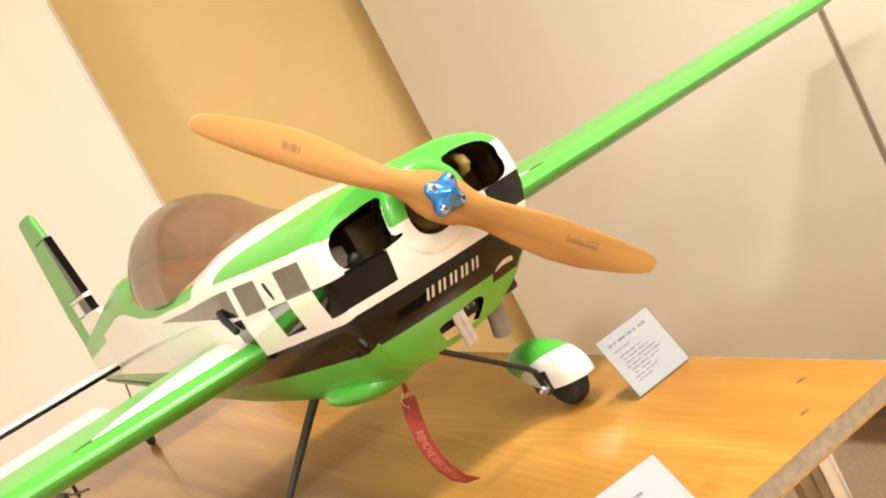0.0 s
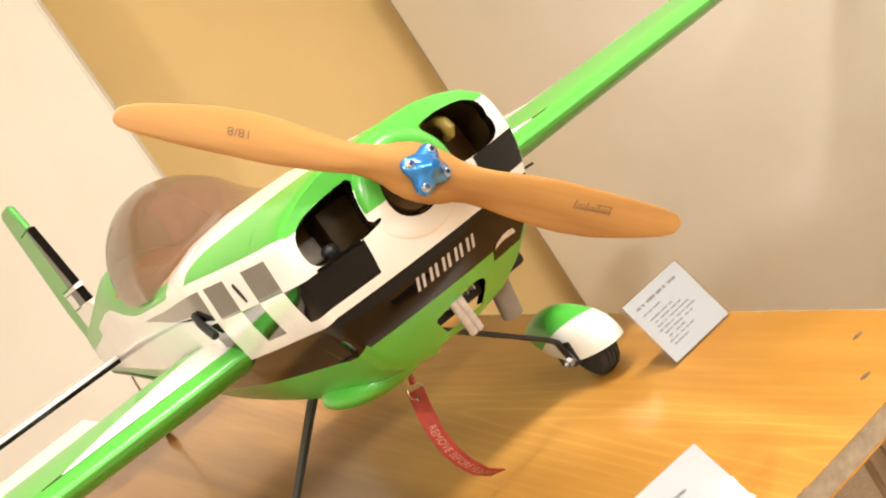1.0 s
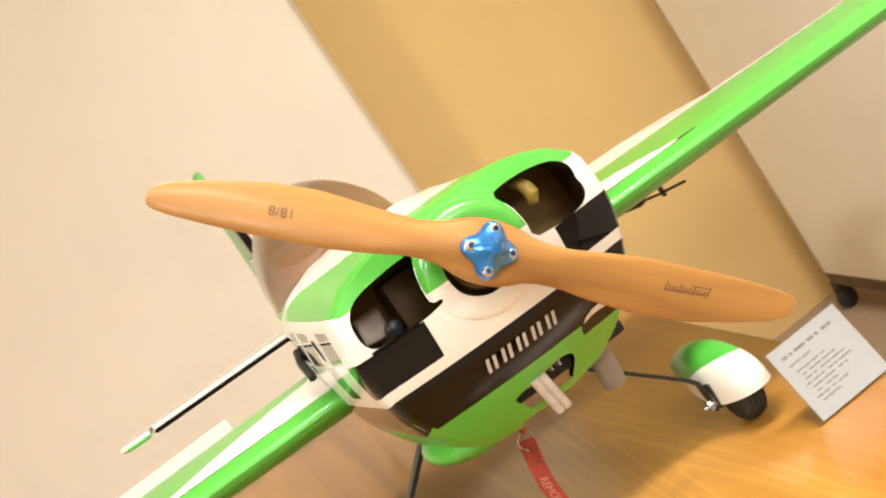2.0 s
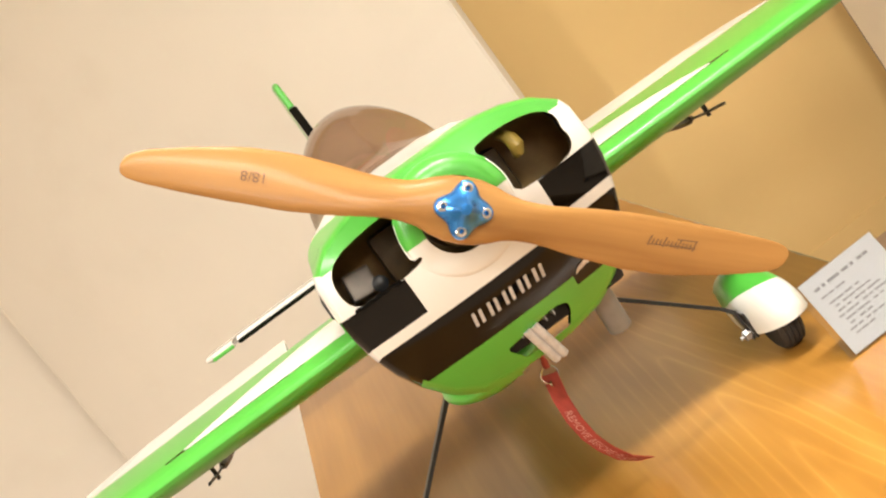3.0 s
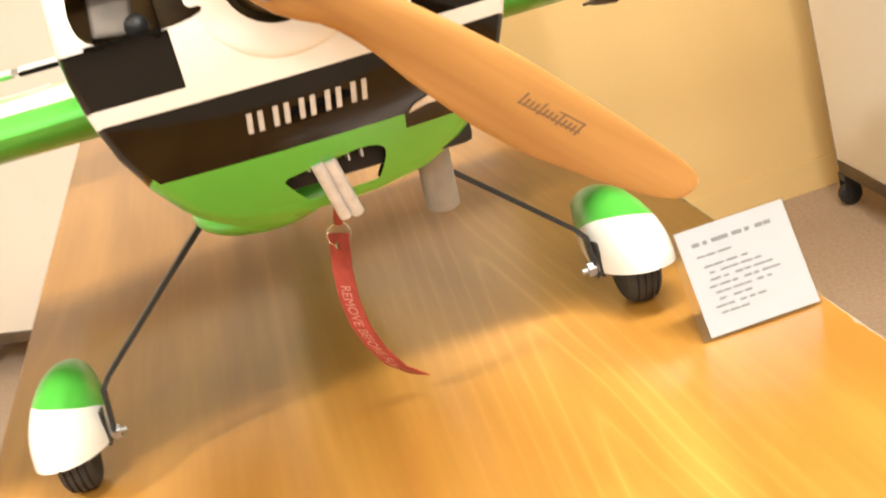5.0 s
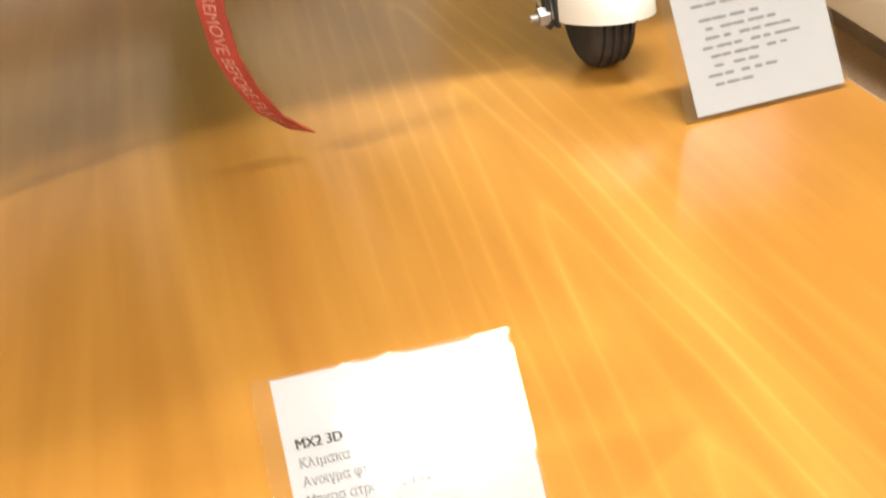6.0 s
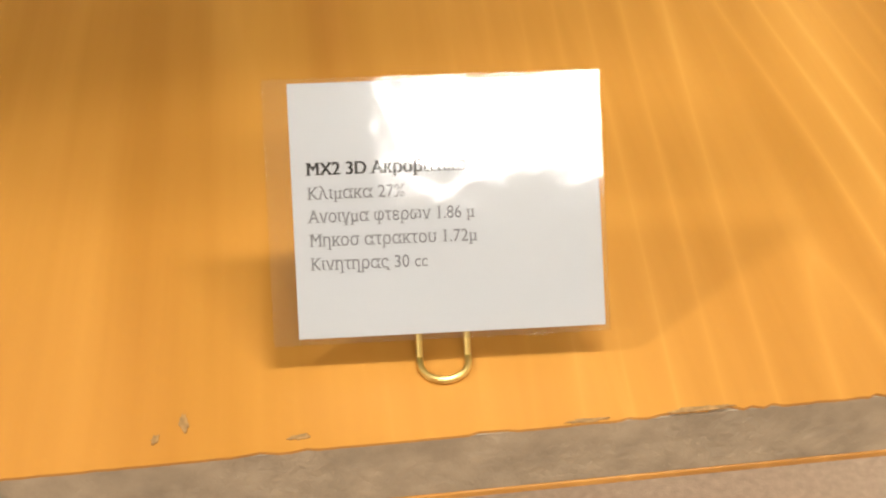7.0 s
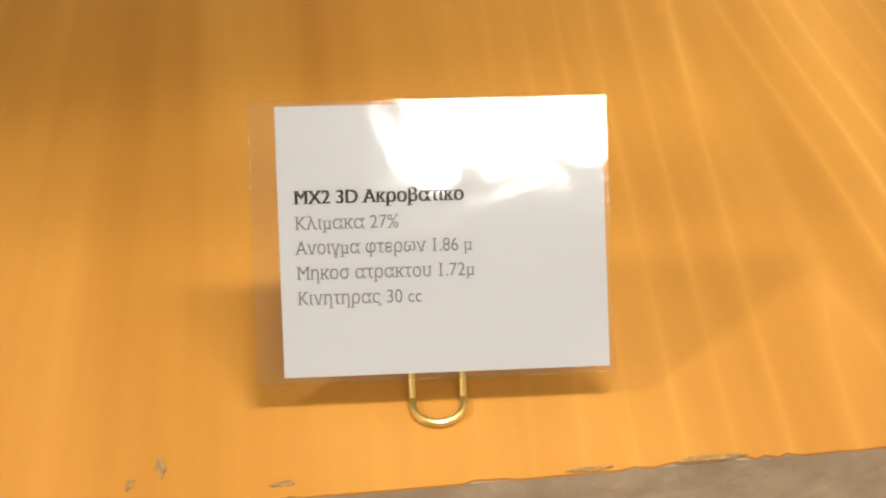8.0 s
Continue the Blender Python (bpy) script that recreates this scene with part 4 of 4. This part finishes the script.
# landing gear
def gear(side):
    g = new("landing_gear")
    g.parent = plane
    tagged(g, "black carbon landing gear leg with a green and white wheel spat")
    hub = AIR.inverted() @ Vector((-0.0045 + side * 0.226, 0.352, 0.74 + 0.036))
    bm = bmesh.new()
    loops = []
    for x, y, z, wd, th in ((0.040, 0.382, -0.120, 0.0115, 0.0020), (0.080, 0.380, -0.155, 0.0098, 0.0018), (0.130, 0.376, -0.199, 0.0078, 0.0016), (0.186, 0.371, -0.249, 0.0060, 0.0015), (0.193, 0.369, -0.258, 0.0055, 0.0015), (0.1945, 0.366, -0.290, 0.0045, 0.0015)):
        loops.append([(side * (x + th * a), y + wd * b, z + th * a * 0.8) for a, b in ((1, -1), (1, 1), (-1, 1), (-1, -1))])
    rings(bm, loops)
    part("leg", bm, CARBON, g)
    # wheel
    bm = bmesh.new()
    turn = Matrix.Translation(hub) @ pose(0, 0, 0, 0, 90, 0)
    lathe(bm, [(0.020, -0.0115), (0.030, -0.0130), (0.0338, -0.0102), (0.0348, -0.0088), (0.0332, -0.0078), (0.0353, -0.0066), (0.0360, -0.0036), (0.0342, -0.0026), (0.0360, -0.0014), (0.0360, 0.0014), (0.0342, 0.0026), (0.0360, 0.0036), (0.0353, 0.0066), (0.0332, 0.0078), (0.0348, 0.0088), (0.0338, 0.0102), (0.030, 0.0130), (0.020, 0.0115)], turn, 30)
    tyre = part("wheel", bm, RUBBER, g, "black rubber wheel", smooth=True)
    bm = bmesh.new()
    lathe(bm, [(0.003, -0.012), (0.019, -0.0105), (0.0205, -0.009), (0.0205, 0.009), (0.019, 0.0105), (0.003, 0.012)], turn, 24)
    part("rim", bm, PLASTIC, tyre, smooth=True)
    # axle and nut on the inner side
    bm = bmesh.new()
    ax = lambda d: Vector((hub.x - side * d, hub.y, hub.z))
    tube(bm, [ax(-0.014), ax(0.041)], 0.0022, 10)
    tube(bm, [ax(0.030), ax(0.0365)], 0.0060, 6)
    part("axle", bm, ALUMINIUM, g, "bright metal axle and nut", smooth=True)
    # spat: a teardrop shell, open below
    bm = bmesh.new()
    L0, L1 = hub.y - 0.048, hub.y + 0.100
    cols = []
    for i in range(23):
        u = i / 22
        y = L0 + (L1 - L0) * (1 - math.cos(math.pi * u)) / 2
        v = (y - L0) / (L1 - L0)
        wide = 0.0285 * (max(0, 1 - ((0.36 - v) / 0.36) ** 2) ** 0.45 if v < 0.36 else max(0, 1 - ((v - 0.36) / 0.64) ** 1.7) ** 1.1)
        top = 0.052 * (math.sqrt(max(0, 1 - ((0.42 - v) / 0.42) ** 2)) if v < 0.42 else max(0, 1 - ((v - 0.42) / 0.58) ** 1.7) ** 1.0)
        base = hub.z - 0.003 + 0.052 * max(0, v - 0.25) ** 1.3
        cols.append([bm.verts.new((hub.x + max(wide, 0.0008) * math.cos(a), y, base + max(top, 0.0008) * max(0, math.sin(a)) ** 0.85)) for a in [math.pi * k / 18 for k in range(19)]])
    for a, b in zip(cols, cols[1:]):
        for i in range(18):
            bm.faces.new((a[i], a[i + 1], b[i + 1], b[i]))
    low = Vector((hub.x, hub.y, hub.z + 0.0315))
    for slope in (0.22, 0.32):
        bmesh.ops.bisect_plane(bm, geom=bm.verts[:] + bm.edges[:] + bm.faces[:], plane_co=low, plane_no=Vector((0.26, slope, 1)))
    for f in bm.faces:
        c = f.calc_center_median()
        f.material_index = 0 if c.z > low.z - (c.x - low.x) * 0.26 - (c.y - low.y) * (0.22 if c.y < low.y else 0.32) else 1
    bmesh.ops.transform(bm, matrix=Matrix.Translation(hub) @ pose(0, 0, 0, 0, 0, side * 8) @ Matrix.Translation(-hub), verts=bm.verts)
    bmesh.ops.solidify(bm, geom=bm.faces[:], thickness=0.0012)
    part("spat", bm, [GREEN, WHITE], g, "rounded wheel spat, green above and white below", smooth=True)
    bm = bmesh.new()
    box(bm, hub.x - side * 0.0275 - 0.0012, hub.x - side * 0.0275 + 0.0012, hub.y - 0.012, hub.y + 0.03, hub.z - 0.006, hub.z + 0.022, 0.001)
    part("bracket", bm, PLASTIC, g)


gear(1)
gear(-1)

# propeller, blades at 45 degrees
prop = new("propeller")
prop.parent = plane
prop.matrix_basis = Matrix.Rotation(radians(45), 4, "Y")
tagged(prop, "two-bladed varnished beech propeller with a blue hub")
bm = bmesh.new()
CHORD = [(0.0, 0.047), (0.010, 0.046), (0.020, 0.041), (0.030, 0.0335), (0.042, 0.0290), (0.055, 0.0290), (0.085, 0.035), (0.12, 0.0395), (0.155, 0.037), (0.19, 0.030), (0.217, 0.0225), (0.2285, 0.0160), (0.232, 0.0105), (0.2335, 0.004)]
THICK = [(0.0, 0.011), (0.022, 0.0105), (0.045, 0.0075), (0.09, 0.0048), (0.15, 0.003), (0.2285, 0.0012)]
SWEEP = [(0.0, 0.0), (0.15, 0.0), (0.19, 0.0025), (0.217, 0.0045), (0.2285, 0.0059), (0.232, 0.0068), (0.2335, 0.0078)]
loops = []
NR = 72
for i in range(NR + 1):
    x = 0.2335 * math.sin(math.pi * (i / NR - 0.5))
    r, s = abs(x), (1 if x > 0 else -1)
    c, t = lerp(CHORD, r) * (1.06 if r > 0.05 else 1.0 + 0.06 * max(0, r - 0.03) / 0.02), lerp(THICK, r)
    twist = s * (math.atan2(0.2032, 2 * math.pi * max(r, 0.05)) * min(1, max(0, (r - 0.016) / 0.04)))
    off = -0.0013 * min(1, max(0, r - 0.03) / 0.05) + s * -0.002 * min(1, r / 0.12) + s * lerp(SWEEP, r)
    lp = []
    for k in range(20):
        a = 2 * math.pi * k / 20
        u, h = math.cos(a) * c / 2, math.sin(a) * t
        lp.append((x, h * math.cos(twist) - u * math.sin(twist) - 0.002, u * math.cos(twist) + h * math.sin(twist) + off))
    loops.append(lp)
rings(bm, loops)
blade = part("carved_blade", bm, PROP, prop, "varnished beech blades", smooth=True)
spin = new("spinner")
spin.parent = plane
bm = bmesh.new()
loops = []
for rad, y, lobe in ((0.0115, -0.0105, 0.0), (0.0172, -0.0108, 0.17), (0.0180, -0.0125, 0.17), (0.0172, -0.0160, 0.17), (0.0138, -0.0190, 0.14), (0.0098, -0.0230, 0.08), (0.0068, -0.0275, 0.02), (0.0045, -0.0318, 0.0), (0.0038, -0.0328, 0.0), (0.0016, -0.0330, 0.0)):
    loops.append([(rad * (1 + lobe * math.cos(4 * a)) * math.cos(a + math.pi / 4), y, rad * (1 + lobe * math.cos(4 * a)) * math.sin(a + math.pi / 4)) for a in [2 * math.pi * k / 48 for k in range(48)]])
rings(bm, loops)
part("hub_cover", bm, BLUE, spin, "blue anodised four-lobed hub cover", smooth=True)
for k in range(4):
    a = math.pi / 4 + k * math.pi / 2
    bm = bmesh.new()
    lathe(bm, [(0.0042, 0.0), (0.0042, 0.0012), (0.0034, 0.0016), (0.0034, 0.0042), (0.0029, 0.0047), (0.0018, 0.0047), (0.0016, 0.0016), (0.0003, 0.0015)], pose(0.0148 * math.cos(a), -0.0168, 0.0148 * math.sin(a), 90, 0, 0), 18)
    part("bolt", bm, STEEL, spin, "bright hex socket bolt", smooth=True)
tagged(spin, "blue metal propeller hub with four steel bolts")

# printed size on one blade, a plain stamp on the other
BLADE = BVHTree.FromPolygons([v.co for v in blade.data.vertices], [p.vertices for p in blade.data.polygons])


def lay_on_blade(ob):
    """Lay a flat print on the front of the blade."""
    m = ob.matrix_basis.copy()
    ob.matrix_basis = Matrix.Identity(4)
    for v in ob.data.vertices:
        p = m @ v.co
        hit = BLADE.ray_cast(Vector((p.x, -0.1, p.z)), Vector((0, 1, 0)))[0]
        v.co = (p.x, (hit.y if hit else p.y) - 0.0004, p.z)


lay_on_blade(print_text("size_mark", "18/8", 0.0105, BROWN_INK, prop, Matrix.Translation((-0.1345, -0.0088, 0.0035)) @ pose(0, 0, 0, 90 + 17, 0, 0) @ pose(0, 0, 0, 0, 0, 180)))
bm = bmesh.new()
for i in range(13):
    a = 0.0027 * i
    low, top = (-0.0026, 0.0016) if i % 4 else (-0.0034, 0.0040)
    q = [bm.verts.new((a + dx + z * 0.3, z, 0)) for dx, z in ((0.0, low), (0.0011, low), (0.0011, top), (0.0, top))]
    bm.faces.new(q)
for a, b, z in ((0.0, 0.013, -0.0030), (0.012, 0.034, -0.0022), (0.020, 0.035, 0.0030)):
    q = [bm.verts.new((x, y, 0.0001)) for x, y in ((a, z), (b, z + 0.0006), (b, z + 0.0014), (a, z + 0.0008))]
    bm.faces.new(q)
lay_on_blade(part("stamp", bm, BROWN_INK, prop, "dark printed bars", at=Matrix.Translation((0.132, -0.0088, -0.0005)) @ pose(0, 0, 0, 90 - 13, 0, 0)))

# ---- red streamer hanging from the belly ----
RIB = [(0.0, 0.004), (-0.005, -0.022), (-0.007, -0.046), (-0.005, -0.070), (0.001, -0.090), (0.011, -0.110), (0.0265, -0.1250)]
streamer = thing("streamer", Matrix.Translation(AIR @ Vector((0.006, 0.309, -0.190))), "red fabric warning streamer with pale lettering hanging from the airplane", "streamer")
ACROSS = Vector((0.66, -0.75, 0)).normalized()


def rib_at(s):
    """The streamer's middle line and its direction, at a part s of its length."""
    k = s * (len(RIB) - 1)
    i = min(int(k), len(RIB) - 2)
    f = k - i
    a, b = RIB[i], RIB[i + 1]
    return Vector((a[0] + (b[0] - a[0]) * f, 0.010 * s * s, a[1] + (b[1] - a[1]) * f))


bm = bmesh.new()
loops = []
for i in range(31):
    s = i / 30
    p, q = rib_at(s), rib_at(min(1, s + 0.02)) - rib_at(max(0, s - 0.02))
    nrm = q.cross(ACROSS).normalized()
    hw = 0.0098
    loops.append([p + ACROSS * hw + nrm * 0.0005, p - ACROSS * hw + nrm * 0.0005, p - ACROSS * hw - nrm * 0.0005, p + ACROSS * hw - nrm * 0.0005])
rings(bm, loops)
part("ribbon", bm, RED, streamer, "red woven ribbon")
txt = print_text("lettering", "REMOVE BEFORE FLIGHT", 0.0105, PALE, streamer, Matrix.Identity(4))
wid = max(v.co.x for v in txt.data.vertices)
for v in txt.data.vertices:
    s = 0.26 + 0.70 * v.co.x / wid
    p, q = rib_at(s), rib_at(min(1, s + 0.02)) - rib_at(max(0, s - 0.02))
    nrm = q.cross(ACROSS).normalized()
    if nrm.y > 0:
        nrm = -nrm
    v.co = p + ACROSS * ((v.co.y - 0.0037) * 1.3) + nrm * 0.0009
tagged(txt, "pale printed lettering")
bm = bmesh.new()
tube(bm, [Vector((0.0, 0.0, 0.003)) + Vector((0.0085 * math.cos(a), 0.001 * math.sin(2 * a), 0.0085 * math.sin(a))) for a in [2 * math.pi * i / 20 for i in range(21)]], 0.0008, 6)
part("split_ring", bm, STEEL, streamer, "thin steel split ring", smooth=True)
bm = bmesh.new()
lathe(bm, [(0.0016, -0.0008), (0.0034, -0.0009), (0.0034, 0.0009), (0.0016, 0.0008)], Matrix.Translation(rib_at(0.06)) @ pose(0, 0, 0, 90, 0, 38), 14)
part("eyelet", bm, STEEL, streamer, smooth=True)
bm = bmesh.new()
tube(bm, [(0.002, 0.0, 0.010), (0.003, 0.000, 0.015), (0.004, -0.002, 0.021), (0.004, -0.006, 0.027)], [0.0032, 0.0034, 0.0024, 0.0012], 8)
part("cord", bm, RED, streamer, smooth=True)


# ---- cards ----
def card(m, w, h, tilt, label, drop=0.0):
    """A laminated card leaning back on a bent paper clip; the origin at the middle of its lower edge's foot."""
    c = thing("label_card", m, label, "label card", "label cards")
    lean = pose(0, 0, 0, 90 - tilt, 0, 0)
    bm = bmesh.new()
    for v in box(bm, -w / 2, w / 2, 0.0, h, -0.0004, 0.0002):
        v.co.y -= drop * max(0, v.co.x / w + 0.5) if v.co.y > h / 2 else 0
    part("sheet", bm, PAPER, c, "white printed paper", at=lean)
    bm = bmesh.new()
    for v in box(bm, -w / 2 - 0.0065, w / 2 + 0.0012, -0.0015, h + 0.0012, 0.00045, 0.0009):
        v.co.y -= drop * max(0, v.co.x / w + 0.5) if v.co.y > h / 2 else 0
    part("laminate", bm, LAMINATE, c, "clear glossy laminate", at=lean)
    return c, lean


def paper_clip(m):
    """A brass clip bent into a foot, its front loop lying on the table and its rear arm up the card."""
    k = thing("paper_clip", m, "brass-coloured paper clip bent as a card stand", "paper clip", "card stands")
    bm = bmesh.new()
    w = 0.0064
    pts = [(-w, 0.010, 0.020), (-w, 0.0, 0.006), (-w, -0.0035, 0.0011)] + [(-w * math.cos(a), -0.006 - 0.0064 * math.sin(a), 0.0011) for a in [math.pi * i / 12 for i in range(13)]] + [(w, -0.0035, 0.0011), (w, 0.0, 0.006), (w, 0.010, 0.020)]
    tube(bm, pts, 0.0010, 8)
    part("front_loop", bm, BRASS, k, smooth=True)
    bm = bmesh.new()
    tube(bm, [(-w, 0.010, 0.020), (-w * 0.8, 0.030, 0.0011), (0, 0.036, 0.0011), (w * 0.8, 0.030, 0.0011), (w, 0.010, 0.020)], 0.0010, 8)
    part("rear_loop", bm, BRASS, k, smooth=True)


MB = pose(0.0228, -0.0515, 0.7487, 0, 0, -3.2)
card_b, lean = card(MB, 0.0806, 0.0668, 38.8, "white laminated card with Greek text near the table edge", 0.0010)
for body, size, wide, mt, dz in (("MX2 3D Ακροβατικο", 0.0048, 0.0418, INK, 0.0427), ("Κλιμακα 27%", 0.0047, 0.0256, GREY_INK, 0.0364), ("Ανοιγμα φτερων 1.86 μ", 0.0047, 0.0435, GREY_INK, 0.0303), ("Μηκοσ ατρακτου 1.72μ", 0.0047, 0.0439, GREY_INK, 0.0241), ("Κινητηρας 30 cc", 0.0047, 0.0305, GREY_INK, 0.0179)):
    t = print_text("text_line", body, size, mt, card_b, Matrix.Identity(4), bold=0.032 if mt == INK else 0.0, serif=0.085)
    t.matrix_basis = lean @ Matrix.Translation((-0.0363, dz, 0.0004)) @ pose(0, 0, 0, 0, 0, -0.5) @ Matrix.Diagonal((wide / max(v.co.x for v in t.data.vertices), 1, 1, 1))
paper_clip(pose(0.0203, -0.0490, 0.74, 0, 0, -3))
MA = pose(0.2785, 0.2385, 0.7425, 0, 0, 0)
card_a, lean = card(MA, 0.0850, 0.0795, 27, "white laminated card with small grey print beside the wheel")
LINES = [(0.0655, 0.066, 0.0030, -0.034), (0.0570, 0.030, 0.0016, -0.034)]
LINES += [(0.0490 - i * 0.0050, w, 0.0016, -0.030 + 0.0012 * (i % 3)) for i, w in enumerate((0.038, 0.046, 0.052, 0.058, 0.048, 0.030, 0.040, 0.024))]
for z, w, h, x in LINES:
    n = max(3, int(w / 0.008))
    for i in range(n):
        bm = bmesh.new()
        a, b = x + w * (i + 0.18 * math.sin(i * 5 + z * 900)) / n, x + w * (i + 0.72 + 0.15 * math.sin(i * 3 + z * 700)) / n
        q = [bm.verts.new((a, z, 0.0004)), bm.verts.new((b, z, 0.0004)), bm.verts.new((b, z + h, 0.0004)), bm.verts.new((a, z + h, 0.0004))]
        bm.faces.new(q)
        part("print_bar", bm, PALE_INK, card_a, at=lean)
paper_clip(pose(0.2785, 0.2610, 0.74, 0, 0, 0))

# ---- small marks on the table ----
def scuff(x, y, length, width, turn, mat, label):
    """A worn spot with a ragged outline, a part of the tabletop."""
    bm = bmesh.new()
    pts = []
    for i in range(22):
        a = 2 * math.pi * i / 22
        k = dice.uniform(0.55, 1.0)
        pts.append((length / 2 * k * math.cos(a), width / 2 * k * math.sin(a)))
    rings(bm, [[(px, py, 0.0) for px, py in pts], [(px * 0.96, py * 0.96, 0.00025) for px, py in pts]])
    part("scuff", bm, mat, table, label, at=pose(x, y, TZ + 0.0001, 0, 0, turn))


for x, y, length, width, turn in ((-0.048, -0.067, 0.0085, 0.0030, 98), (-0.055, -0.072, 0.0045, 0.0024, 75), (-0.019, -0.0756, 0.007, 0.0022, 5), (0.082, -0.0790, 0.021, 0.0022, 1), (0.0535, -0.0792, 0.014, 0.0016, 0)):
    scuff(x, y, length, width, turn, STAIN, "small brown stain")
scuff(0.017, 0.82, 0.012, 0.004, 30, STAIN, "small dark mark")
for x, y, r in ((0.231, -0.032, -4), (0.287, 0.023, -4)):
    bm = bmesh.new()
    lathe(bm, [(0.0005, 0.0002), (0.0052, 0.0002), (0.0058, 0.0005), (0.0048, 0.0009), (0.0005, 0.0009)], pose(0, 0, 0), 18)
    bmesh.ops.transform(bm, matrix=Matrix.Diagonal((1.1, 0.48, 1.0, 1.0)), verts=bm.verts)
    ob = part("screw_head", bm, SCREW, None, smooth=True)
    ob.matrix_basis = pose(x, y, TZ, 0, 0, r)
    tagged(ob, "dark flat screw cover sunk in the tabletop", "screw", "table screws")
